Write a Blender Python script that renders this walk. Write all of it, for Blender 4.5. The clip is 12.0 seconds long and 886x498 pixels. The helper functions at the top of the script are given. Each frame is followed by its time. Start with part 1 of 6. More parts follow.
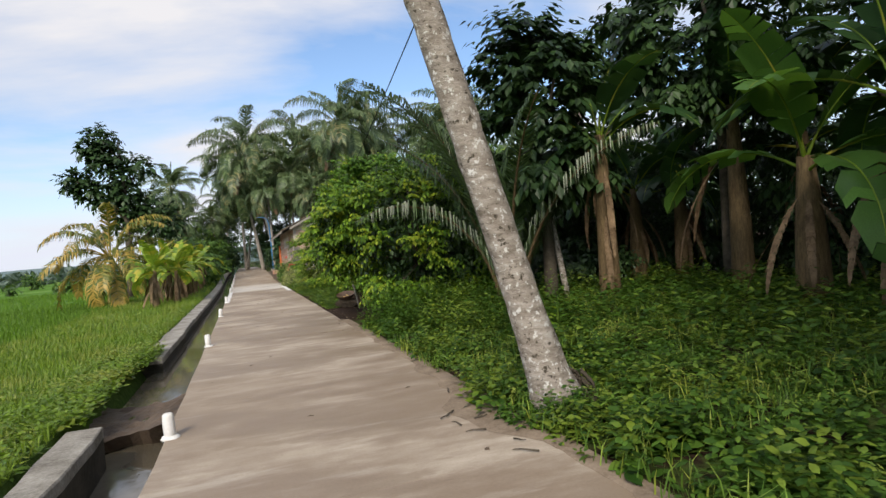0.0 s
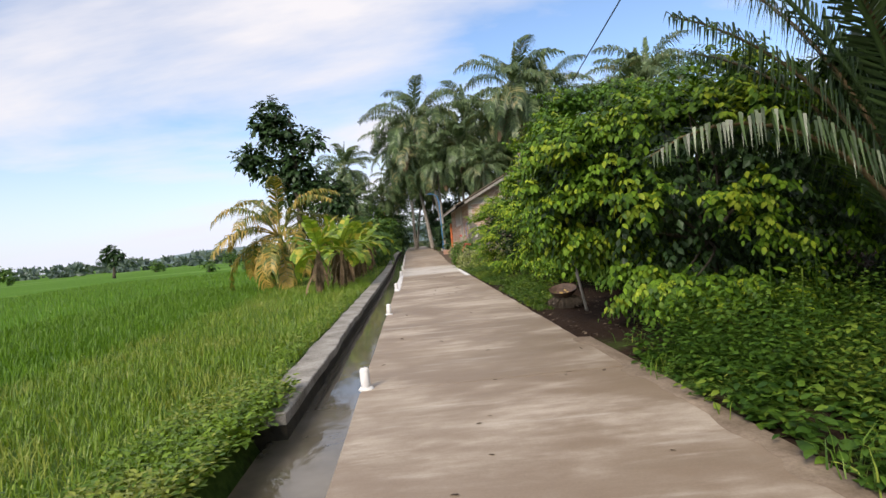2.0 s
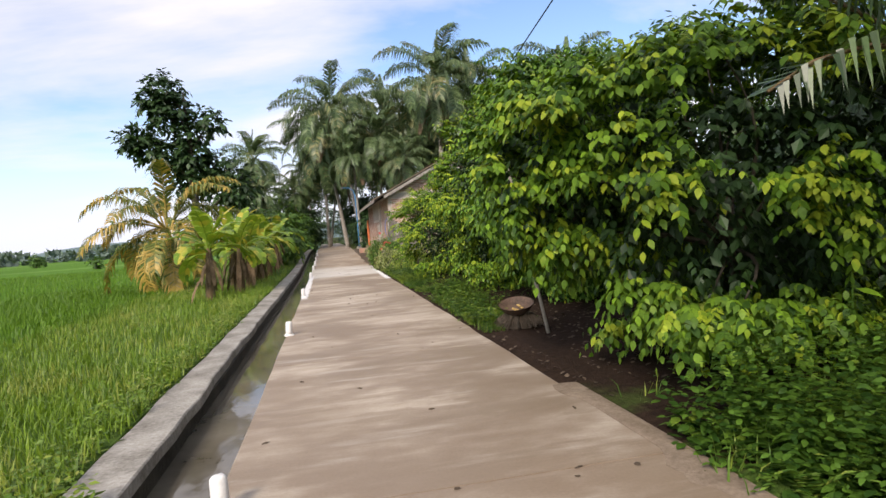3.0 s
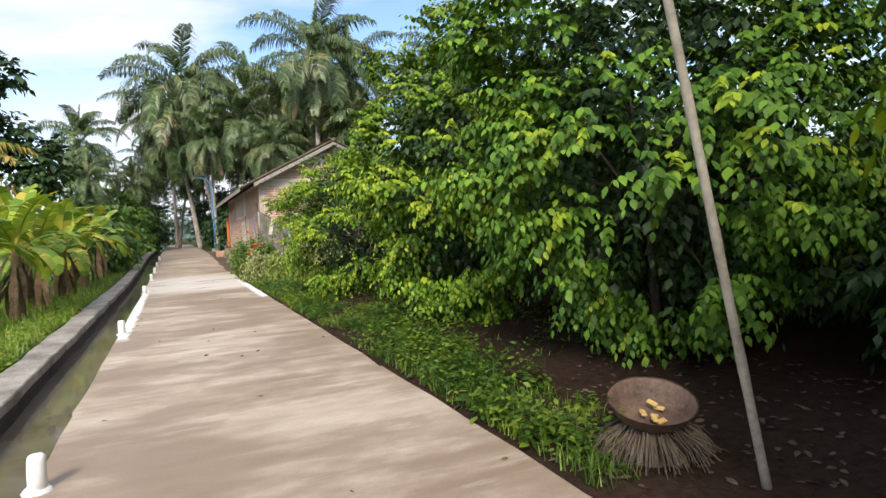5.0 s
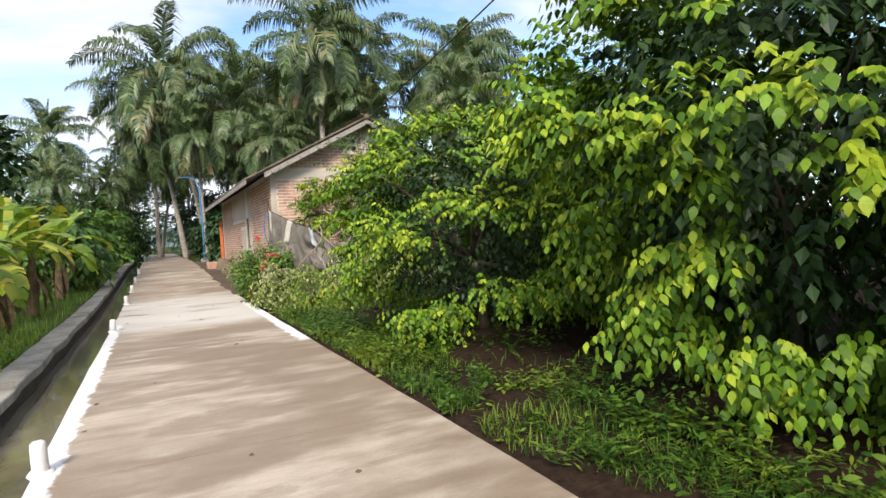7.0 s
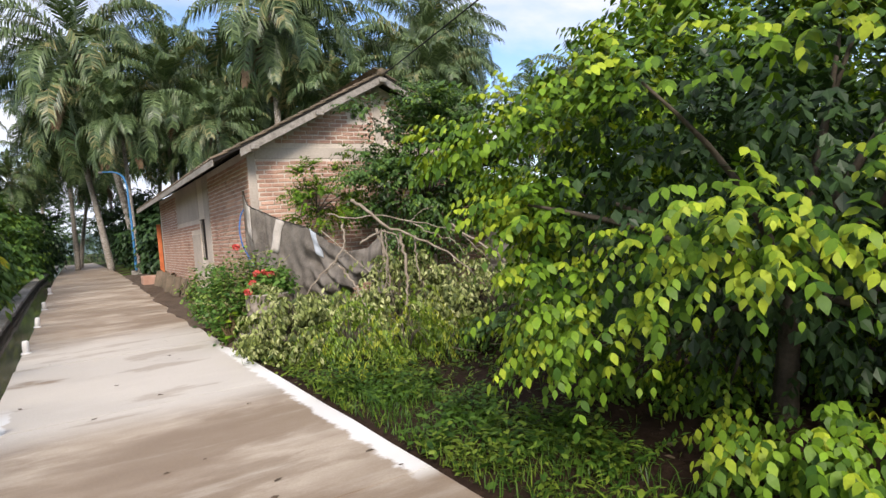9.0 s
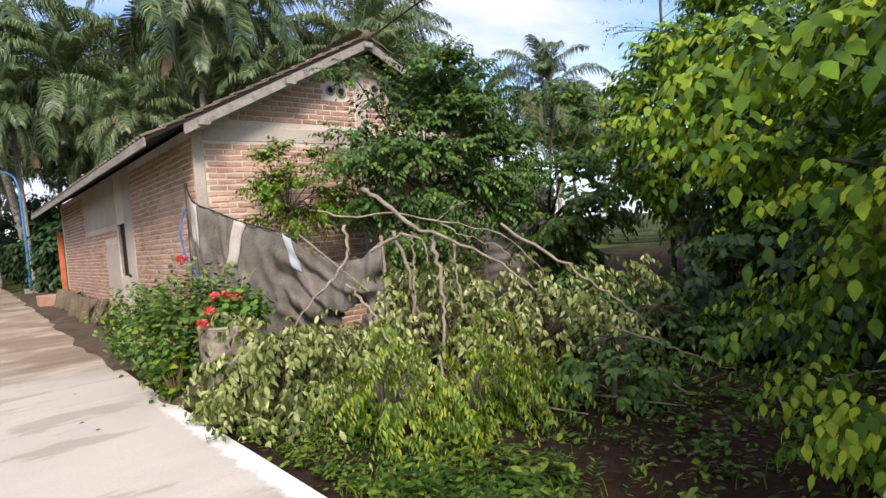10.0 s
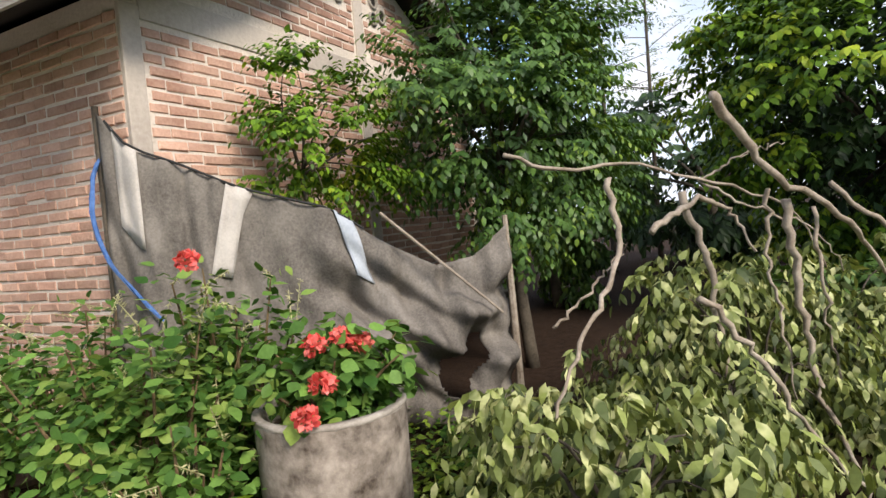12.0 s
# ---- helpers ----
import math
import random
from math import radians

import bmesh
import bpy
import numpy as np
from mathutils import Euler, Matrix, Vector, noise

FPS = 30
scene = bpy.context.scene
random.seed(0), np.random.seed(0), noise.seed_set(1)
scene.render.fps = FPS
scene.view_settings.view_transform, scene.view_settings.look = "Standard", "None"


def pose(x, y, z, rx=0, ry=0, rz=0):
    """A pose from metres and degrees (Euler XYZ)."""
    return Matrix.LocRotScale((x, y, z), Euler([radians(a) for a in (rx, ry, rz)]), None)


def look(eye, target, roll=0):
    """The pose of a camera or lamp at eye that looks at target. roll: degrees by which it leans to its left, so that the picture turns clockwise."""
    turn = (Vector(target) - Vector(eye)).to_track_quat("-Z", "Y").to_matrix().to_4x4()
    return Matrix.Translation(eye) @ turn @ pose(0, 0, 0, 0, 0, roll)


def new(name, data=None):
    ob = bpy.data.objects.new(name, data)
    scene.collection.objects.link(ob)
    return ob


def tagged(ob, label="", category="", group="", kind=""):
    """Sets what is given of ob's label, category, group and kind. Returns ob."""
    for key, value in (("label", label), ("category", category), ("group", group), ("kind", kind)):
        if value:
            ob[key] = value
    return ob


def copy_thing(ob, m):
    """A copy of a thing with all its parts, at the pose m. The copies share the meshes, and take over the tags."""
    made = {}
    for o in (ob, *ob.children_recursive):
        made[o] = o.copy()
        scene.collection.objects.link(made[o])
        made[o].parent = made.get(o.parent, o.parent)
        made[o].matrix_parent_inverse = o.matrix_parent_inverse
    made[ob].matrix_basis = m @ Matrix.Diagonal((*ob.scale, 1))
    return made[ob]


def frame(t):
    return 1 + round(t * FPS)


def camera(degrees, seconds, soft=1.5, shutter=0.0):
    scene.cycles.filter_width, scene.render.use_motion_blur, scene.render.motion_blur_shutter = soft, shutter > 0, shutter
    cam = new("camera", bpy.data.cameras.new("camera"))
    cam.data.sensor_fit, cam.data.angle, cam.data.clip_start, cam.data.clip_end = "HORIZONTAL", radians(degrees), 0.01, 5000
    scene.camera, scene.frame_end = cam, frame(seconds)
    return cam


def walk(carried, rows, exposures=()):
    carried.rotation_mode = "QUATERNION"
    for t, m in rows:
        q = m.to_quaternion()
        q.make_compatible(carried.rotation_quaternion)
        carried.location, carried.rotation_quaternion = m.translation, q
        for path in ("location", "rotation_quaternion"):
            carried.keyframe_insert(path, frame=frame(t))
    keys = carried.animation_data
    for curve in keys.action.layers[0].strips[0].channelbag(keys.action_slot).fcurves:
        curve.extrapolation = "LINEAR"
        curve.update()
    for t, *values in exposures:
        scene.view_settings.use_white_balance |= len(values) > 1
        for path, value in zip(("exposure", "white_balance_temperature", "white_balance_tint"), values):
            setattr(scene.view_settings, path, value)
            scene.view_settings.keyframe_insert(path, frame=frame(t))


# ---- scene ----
cam = camera(74.3, 12.0)
PATH = [
    (0, (0.740, -7.803, 1.401), (1.387, -5.911, 1.384), -5.0),
    (0.5, (0.671, -6.427, 1.359), (0.903, -4.440, 1.369), -5.1),
    (1, (0.562, -5.263, 1.369), (0.552, -3.263, 1.371), -4.9),
    (1.5, (0.626, -3.911, 1.379), (0.631, -1.911, 1.371), -5.1),
    (2, (0.618, -2.654, 1.389), (0.722, -0.658, 1.352), -5.1),
    (2.5, (0.654, -1.385, 1.403), (0.943, 0.593, 1.353), -4.9),
    (3, (0.703, -0.202, 1.414), (1.091, 1.759, 1.345), -4.2),
    (3.2, (0.745, 0.209, 1.415), (1.163, 2.164, 1.345), -3.6),
    (4.8, (0.814, 4.459, 1.335), (1.634, 6.281, 1.254), -2.7),
    (5, (0.817, 4.941, 1.349), (1.648, 6.759, 1.268), -2.7),
    (5.5, (0.825, 6.171, 1.380), (1.658, 7.987, 1.306), -2.7),
    (6, (0.868, 7.419, 1.380), (1.726, 9.224, 1.311), -2.7),
    (6.5, (0.901, 8.683, 1.371), (1.789, 10.475, 1.309), -2.9),
    (7, (0.782, 10.105, 1.365), (1.661, 11.901, 1.302), -3.2),
    (7.5, (0.691, 11.329, 1.356), (1.584, 13.118, 1.300), -3.3),
    (9.3, (0.866, 15.694, 1.520), (1.994, 17.344, 1.435), -4.8),
    (9.5, (0.917, 16.216, 1.518), (2.089, 17.834, 1.433), -5.0),
    (10, (1.037, 17.499, 1.513), (2.316, 19.036, 1.445), -4.7),
    (10.5, (1.088, 18.643, 1.492), (2.514, 20.044, 1.420), -4.6),
    (11, (1.026, 19.709, 1.489), (2.619, 20.914, 1.386), -4.4),
    (11.5, (1.061, 20.799, 1.475), (2.789, 21.798, 1.358), -4.7),
    (12, (1.121, 21.928, 1.498), (2.894, 22.849, 1.401), -5.0),
]
walk(cam, [(t, look(eye, target, roll)) for t, eye, target, roll in PATH],
     exposures=[(0.0, -0.16, 6650, 12.5), (1.5, -0.12, 6650, 14.0), (3.0, 0.08, 6750, 17.0), (4.0, 0.16, 6700, 15.5), (5.0, 0.32, 6650, 14.0), (5.5, 0.22, 6650, 14.0),
                (7.5, 0.35, 6600, 12.5), (9.5, 0.14, 6550, 17.0), (10.0, 0.23, 6550, 17.0), (12.0, 0.33, 6600, 14.5)])

# ---------------- world, sun, exposure ----------------
SUN_FROM = Vector((-0.40, -0.70, 0.59)).normalized()
world = bpy.data.worlds.new("world")
scene.world = world
world.use_nodes = True
wn, wl = world.node_tree.nodes, world.node_tree.links
wn.clear()
w_out = wn.new("ShaderNodeOutputWorld")
w_bg = wn.new("ShaderNodeBackground")
w_bg.inputs["Strength"].default_value = 0.15
w_sky = wn.new("ShaderNodeTexSky")
w_sky.sky_type = "NISHITA"
w_sky.sun_disc = False
w_sky.sun_elevation = radians(36.2)
w_sky.sun_rotation = radians(209.7)
w_sky.air_density = 1.0
w_sky.dust_density = 0.8
w_sky.ozone_density = 1.6
# thin layered cloud over the whole sky
w_tc = wn.new("ShaderNodeTexCoord")
w_sep = wn.new("ShaderNodeSeparateXYZ")
wl.new(w_tc.outputs["Generated"], w_sep.inputs[0])
w_up = wn.new("ShaderNodeMath"); w_up.operation = "ADD"; w_up.inputs[1].default_value = 0.22
wl.new(w_sep.outputs["Z"], w_up.inputs[0])
w_dx = wn.new("ShaderNodeMath"); w_dx.operation = "DIVIDE"
w_dy = wn.new("ShaderNodeMath"); w_dy.operation = "DIVIDE"
wl.new(w_sep.outputs["X"], w_dx.inputs[0]); wl.new(w_up.outputs[0], w_dx.inputs[1])
wl.new(w_sep.outputs["Y"], w_dy.inputs[0]); wl.new(w_up.outputs[0], w_dy.inputs[1])
w_com = wn.new("ShaderNodeCombineXYZ")
wl.new(w_dx.outputs[0], w_com.inputs[0]); wl.new(w_dy.outputs[0], w_com.inputs[1])
w_map = wn.new("ShaderNodeMapping"); w_map.inputs["Scale"].default_value = (0.55, 1.0, 1.0); w_map.inputs["Location"].default_value = (3.1, 0.35, 0)
wl.new(w_com.outputs[0], w_map.inputs[0])
w_noise = wn.new("ShaderNodeTexNoise")
w_noise.inputs["Scale"].default_value = 1.15
w_noise.inputs["Detail"].default_value = 7
w_noise.inputs["Roughness"].default_value = 0.55
w_noise.inputs["Distortion"].default_value = 0.25
wl.new(w_map.outputs[0], w_noise.inputs["Vector"])
w_ramp = wn.new("ShaderNodeValToRGB")
w_ramp.color_ramp.elements[0].position = 0.41
w_ramp.color_ramp.elements[1].position = 0.62
wl.new(w_noise.outputs["Fac"], w_ramp.inputs[0])
w_mix = wn.new("ShaderNodeMix"); w_mix.data_type = "RGBA"
wl.new(w_ramp.outputs["Color"], w_mix.inputs["Factor"])
w_clear = wn.new("ShaderNodeMix"); w_clear.data_type = "RGBA"; w_clear.blend_type = "MULTIPLY"
w_clear.inputs["Factor"].default_value = 1.0
w_clear.inputs["B"].default_value = (1.2, 1.32, 1.42, 1)
wl.new(w_sky.outputs["Color"], w_clear.inputs["A"])
wl.new(w_clear.outputs["Result"], w_mix.inputs["A"])
w_mix.inputs["B"].default_value = (6.4, 6.5, 6.75, 1)
# white haze low over the plain
w_low = wn.new("ShaderNodeMapRange")
w_low.inputs["From Min"].default_value = 0.22
w_low.inputs["From Max"].default_value = 0.0
w_low.inputs["To Max"].default_value = 0.75
wl.new(w_sep.outputs["Z"], w_low.inputs["Value"])
w_haze = wn.new("ShaderNodeMix"); w_haze.data_type = "RGBA"
wl.new(w_low.outputs[0], w_haze.inputs["Factor"])
wl.new(w_mix.outputs["Result"], w_haze.inputs["A"])
w_haze.inputs["B"].default_value = (5.7, 6.3, 7.5, 1)
wl.new(w_haze.outputs["Result"], w_bg.inputs["Color"])
wl.new(w_bg.outputs[0], w_out.inputs["Surface"])

sun = new("sun", bpy.data.lights.new("sun", "SUN"))
sun.data.energy = 3.9
sun.data.angle = radians(16)
sun.data.color = (1.0, 0.94, 0.82)
sun.matrix_world = look(SUN_FROM * 50, (0, 0, 0))


# ---------------- material helpers ----------------
def node_mat(name, rough=0.8, spec=0.3, metal=0.0):
    m = bpy.data.materials.new(name)
    m.use_nodes = True
    b = m.node_tree.nodes["Principled BSDF"]
    b.inputs["Roughness"].default_value = rough
    b.inputs["Specular IOR Level"].default_value = spec
    b.inputs["Metallic"].default_value = metal
    return m, m.node_tree.nodes, m.node_tree.links, b


def c4(c):
    return (c[0], c[1], c[2], 1.0)


def tex_noise(n, l, vec, scale, detail=4, rough=0.55, stretch=None):
    t = n.new("ShaderNodeTexNoise")
    t.inputs["Scale"].default_value = scale
    t.inputs["Detail"].default_value = detail
    t.inputs["Roughness"].default_value = rough
    if stretch:
        mp = n.new("ShaderNodeMapping")
        mp.inputs["Scale"].default_value = stretch
        l.new(vec, mp.inputs[0])
        l.new(mp.outputs[0], t.inputs["Vector"])
    else:
        l.new(vec, t.inputs["Vector"])
    return t.outputs["Fac"]


def ramp(n, l, fac, stops):
    r = n.new("ShaderNodeValToRGB")
    els = r.color_ramp.elements
    while len(els) < len(stops):
        els.new(0.5)
    for e, (p, c) in zip(els, stops):
        e.position = p
        e.color = c4(c)
    l.new(fac, r.inputs[0])
    return r.outputs["Color"]


def blend(n, l, fac, a, b, kind="MIX"):
    m = n.new("ShaderNodeMix")
    m.data_type = "RGBA"
    m.blend_type = kind
    for key, v in (("Factor", fac), ("A", a), ("B", b)):
        if isinstance(v, (int, float)):
            m.inputs[key].default_value = v
        elif isinstance(v, tuple):
            m.inputs[key].default_value = c4(v)
        else:
            l.new(v, m.inputs[key])
    return m.outputs["Result"]


def step(n, l, val, lo, hi):
    r = n.new("ShaderNodeMapRange")
    r.interpolation_type = "SMOOTHSTEP"
    r.inputs["From Min"].default_value = lo
    r.inputs["From Max"].default_value = hi
    l.new(val, r.inputs["Value"])
    return r.outputs["Result"]


def calc(n, l, op, a, b=0.0):
    m = n.new("ShaderNodeMath")
    m.operation = op
    for i, v in enumerate((a, b)):
        if isinstance(v, (int, float)):
            m.inputs[i].default_value = v
        else:
            l.new(v, m.inputs[i])
    return m.outputs[0]


def relief(n, l, b, height, strength, dist):
    bp = n.new("ShaderNodeBump")
    bp.inputs["Strength"].default_value = strength
    bp.inputs["Distance"].default_value = dist
    l.new(height, bp.inputs["Height"])
    l.new(bp.outputs[0], b.inputs["Normal"])


def position(n):
    return n.new("ShaderNodeNewGeometry").outputs["Position"]


def rough_mat(name, dark, light, scale, fine, rough=0.85, bump=0.4, dist=0.01, stretch=None, spec=0.25, island=0.0, per_object=0.0):
    """A surface with large blotches and fine grain."""
    m, n, l, b = node_mat(name, rough, spec)
    v = position(n) if not stretch else n.new("ShaderNodeTexCoord").outputs["Object"]
    big = tex_noise(n, l, v, scale, 5, 0.6, stretch)
    small = tex_noise(n, l, v, fine, 6, 0.65, stretch)
    f = calc(n, l, "ADD", calc(n, l, "MULTIPLY", big, 0.6), calc(n, l, "MULTIPLY", small, 0.4))
    col = ramp(n, l, f, [(0.34, dark), (0.66, light)])
    if island:
        r = n.new("ShaderNodeNewGeometry").outputs["Random Per Island"]
        k = calc(n, l, "ADD", calc(n, l, "MULTIPLY", r, island), 1.0 - island / 2)
        col = blend(n, l, 1.0, col, ramp(n, l, k, [(0.0, (0, 0, 0)), (1.0, (1, 1, 1))]), "MULTIPLY")
    if per_object:
        r = n.new("ShaderNodeObjectInfo").outputs["Random"]
        k = calc(n, l, "ADD", calc(n, l, "MULTIPLY", r, per_object), 1.0 - per_object)
        g = n.new("ShaderNodeCombineColor")
        for i in range(3):
            l.new(k, g.inputs[i])
        col = blend(n, l, 1.0, col, g.outputs[0], "MULTIPLY")
    l.new(col, b.inputs["Base Color"])
    relief(n, l, b, small, bump, dist)
    return m


def leaf_mat(name, dark, light, young=None, patch=1.2, young_at=(0.5, 0.7), glow=0.3, rough=0.45, spec=0.4):
    """Leaves: each its own tone, patches of young growth, light shining through."""
    m, n, l, b = node_mat(name, rough, spec)
    r = n.new("ShaderNodeNewGeometry").outputs["Random Per Island"]
    col = ramp(n, l, r, [(0.0, dark), (0.75, light), (1.0, tuple(min(1, c * 1.35) for c in light))])
    v = position(n)
    if young:
        f = tex_noise(n, l, v, patch, 3, 0.6)
        f = calc(n, l, "ADD", f, calc(n, l, "MULTIPLY", calc(n, l, "SUBTRACT", r, 0.5), 0.25))
        col = blend(n, l, step(n, l, f, *young_at), col, young)
    fine = tex_noise(n, l, v, 60, 2)
    col = blend(n, l, 0.25, col, ramp(n, l, fine, [(0.3, (0.25, 0.25, 0.2)), (0.7, (1, 1, 1))]), "MULTIPLY")
    l.new(col, b.inputs["Base Color"])
    tr = n.new("ShaderNodeBsdfTranslucent")
    l.new(blend(n, l, 1.0, col, (1.0, 0.95, 0.45), "MULTIPLY"), tr.inputs["Color"])
    mx = n.new("ShaderNodeMixShader")
    mx.inputs[0].default_value = glow
    out = n["Material Output"]
    l.new(b.outputs[0], mx.inputs[1])
    l.new(tr.outputs[0], mx.inputs[2])
    l.new(mx.outputs[0], out.inputs["Surface"])
    return m


# ---------------- materials ----------------
def make_road_mat():
    m, n, l, b = node_mat("concrete_road", 0.75, 0.35)
    v = position(n)
    sep = n.new("ShaderNodeSeparateXYZ")
    l.new(v, sep.inputs[0])
    broom = tex_noise(n, l, v, 2.4, 6, 0.65, (0.8, 2.2, 1))
    big = tex_noise(n, l, v, 0.62, 5, 0.6, (0.6, 1.0, 1))
    fine = tex_noise(n, l, v, 55, 5, 0.7)
    col = ramp(n, l, broom, [(0.3, (0.40, 0.325, 0.25)), (0.7, (0.57, 0.49, 0.395))])
    # damp, silty stretches
    damp = calc(n, l, "ADD", calc(n, l, "MULTIPLY", big, 0.82), calc(n, l, "MULTIPLY", broom, 0.18))
    wet = step(n, l, damp, 0.58, 0.44)
    col = blend(n, l, calc(n, l, "MULTIPLY", wet, 0.68), col, (0.235, 0.162, 0.105))
    # dried stains with firm outlines, and pale worn streaks across the lane
    stain = tex_noise(n, l, v, 0.9, 7, 0.6, (0.55, 1.5, 1))
    col = blend(n, l, calc(n, l, "MULTIPLY", step(n, l, stain, 0.545, 0.575), 0.42), col, (0.27, 0.205, 0.145))
    worn = tex_noise(n, l, v, 1.5, 5, 0.6, (0.4, 2.4, 1))
    col = blend(n, l, calc(n, l, "MULTIPLY", step(n, l, worn, 0.55, 0.68), 0.42), col, (0.64, 0.57, 0.48))
    silt = tex_noise(n, l, v, 0.33, 4, 0.6)
    col = blend(n, l, calc(n, l, "MULTIPLY", step(n, l, silt, 0.47, 0.58), 0.45), col, (0.27, 0.20, 0.14))
    # the newer, paler pour beside the house
    pale = calc(n, l, "MULTIPLY", step(n, l, sep.outputs["Y"], 20.3, 21.2), step(n, l, sep.outputs["Y"], 27.5, 25.5))
    pale = calc(n, l, "MULTIPLY", calc(n, l, "MULTIPLY", pale, step(n, l, damp, 0.36, 0.44)), calc(n, l, "ADD", calc(n, l, "MULTIPLY", step(n, l, stain, 0.60, 0.55), 0.45), 0.55))
    col = blend(n, l, calc(n, l, "MULTIPLY", pale, 0.8), col, (0.66, 0.62, 0.56))
    col = blend(n, l, 0.35, col, ramp(n, l, fine, [(0.3, (0.55, 0.52, 0.48)), (0.7, (1, 1, 1))]), "MULTIPLY")
    # lime wash spilt along the edges
    ragged = calc(n, l, "MULTIPLY", calc(n, l, "SUBTRACT", tex_noise(n, l, v, 5, 4, 0.7), 0.5), 0.22)
    xl = calc(n, l, "ADD", sep.outputs["X"], ragged)
    left = calc(n, l, "MULTIPLY", step(n, l, xl, 0.17, 0.13), calc(n, l, "MULTIPLY", step(n, l, sep.outputs["Y"], 13.7, 14.2), step(n, l, sep.outputs["Y"], 22.4, 21.6)))
    right = calc(n, l, "MULTIPLY", step(n, l, xl, 2.40, 2.46), calc(n, l, "MULTIPLY", step(n, l, sep.outputs["Y"], 17.9, 18.2), step(n, l, sep.outputs["Y"], 24.5, 23.0)))
    lime = calc(n, l, "MAXIMUM", left, right)
    col = blend(n, l, calc(n, l, "MULTIPLY", lime, 0.92), col, (0.80, 0.79, 0.77))
    l.new(col, b.inputs["Base Color"])
    rr = n.new("ShaderNodeMapRange")
    rr.inputs["To Min"].default_value = 0.82
    rr.inputs["To Max"].default_value = 0.5
    l.new(wet, rr.inputs["Value"])
    l.new(rr.outputs[0], b.inputs["Roughness"])
    h = calc(n, l, "ADD", calc(n, l, "MULTIPLY", broom, 0.15), calc(n, l, "MULTIPLY", fine, 0.3))
    relief(n, l, b, h, 0.4, 0.012)
    return m


def make_ground_mat():
    m, n, l, b = node_mat("ground", 0.95, 0.1)
    v = position(n)
    sep = n.new("ShaderNodeSeparateXYZ")
    l.new(v, sep.inputs[0])
    x, y = sep.outputs["X"], sep.outputs["Y"]
    big = tex_noise(n, l, v, 0.7, 5, 0.6)
    fine = tex_noise(n, l, v, 14, 6, 0.7)
    wob = calc(n, l, "MULTIPLY", calc(n, l, "SUBTRACT", big, 0.5), 2.0)
    soil = ramp(n, l, fine, [(0.3, (0.018, 0.011, 0.008)), (0.7, (0.052, 0.032, 0.021))])
    grass = ramp(n, l, fine, [(0.3, (0.04, 0.08, 0.014)), (0.7, (0.10, 0.16, 0.03))])
    mixf = step(n, l, calc(n, l, "ADD", big, calc(n, l, "MULTIPLY", step(n, l, x, 0.0, -1.0), 0.2)), 0.46, 0.56)
    col = blend(n, l, mixf, soil, grass)
    # bare earth beside the road and under the trees
    bare = calc(n, l, "MULTIPLY", step(n, l, calc(n, l, "ADD", x, wob), 2.2, 2.6), calc(n, l, "MULTIPLY", step(n, l, calc(n, l, "ADD", y, wob), 3.0, 5.0), step(n, l, y, 33.0, 28.0)))
    col = blend(n, l, bare, col, soil)
    # rice
    rice_row = tex_noise(n, l, v, 2.2, 4, 0.65)
    rfar = tex_noise(n, l, v, 0.05, 3, 0.5, (0.4, 1.6, 1))
    rice = ramp(n, l, rice_row, [(0.3, (0.052, 0.13, 0.010)), (0.7, (0.105, 0.22, 0.018))])
    rice = blend(n, l, step(n, l, rfar, 0.52, 0.66), rice, (0.13, 0.24, 0.045))
    col = blend(n, l, step(n, l, calc(n, l, "ADD", x, calc(n, l, "MULTIPLY", wob, 0.5)), -5.0, -5.8), col, rice)
    l.new(col, b.inputs["Base Color"])
    relief(n, l, b, fine, 0.7, 0.04)
    return m


def make_bark_mat():
    m, n, l, b = node_mat("coconut_bark", 0.9, 0.15)
    v = n.new("ShaderNodeTexCoord").outputs["Object"]
    ring = tex_noise(n, l, v, 5, 6, 0.7, (1.0, 1.0, 2.6))
    blot = tex_noise(n, l, v, 16, 5, 0.7)
    col = ramp(n, l, ring, [(0.3, (0.14, 0.115, 0.09)), (0.55, (0.33, 0.29, 0.25)), (0.75, (0.48, 0.45, 0.41))])
    col = blend(n, l, step(n, l, blot, 0.56, 0.62), col, (0.62, 0.61, 0.58))
    col = blend(n, l, step(n, l, blot, 0.42, 0.36), col, (0.07, 0.06, 0.045))
    l.new(col, b.inputs["Base Color"])
    relief(n, l, b, calc(n, l, "ADD", ring, calc(n, l, "MULTIPLY", blot, 0.6)), 0.9, 0.03)
    return m


def make_water_mat():
    m, n, l, b = node_mat("canal_water", 0.06, 0.6)
    v = position(n)
    f = tex_noise(n, l, v, 1.3, 4, 0.6)
    l.new(ramp(n, l, f, [(0.35, (0.10, 0.085, 0.06)), (0.7, (0.19, 0.165, 0.125))]), b.inputs["Base Color"])
    relief(n, l, b, tex_noise(n, l, v, 7, 3, 0.5, (1, 0.5, 1)), 0.12, 0.02)
    return m


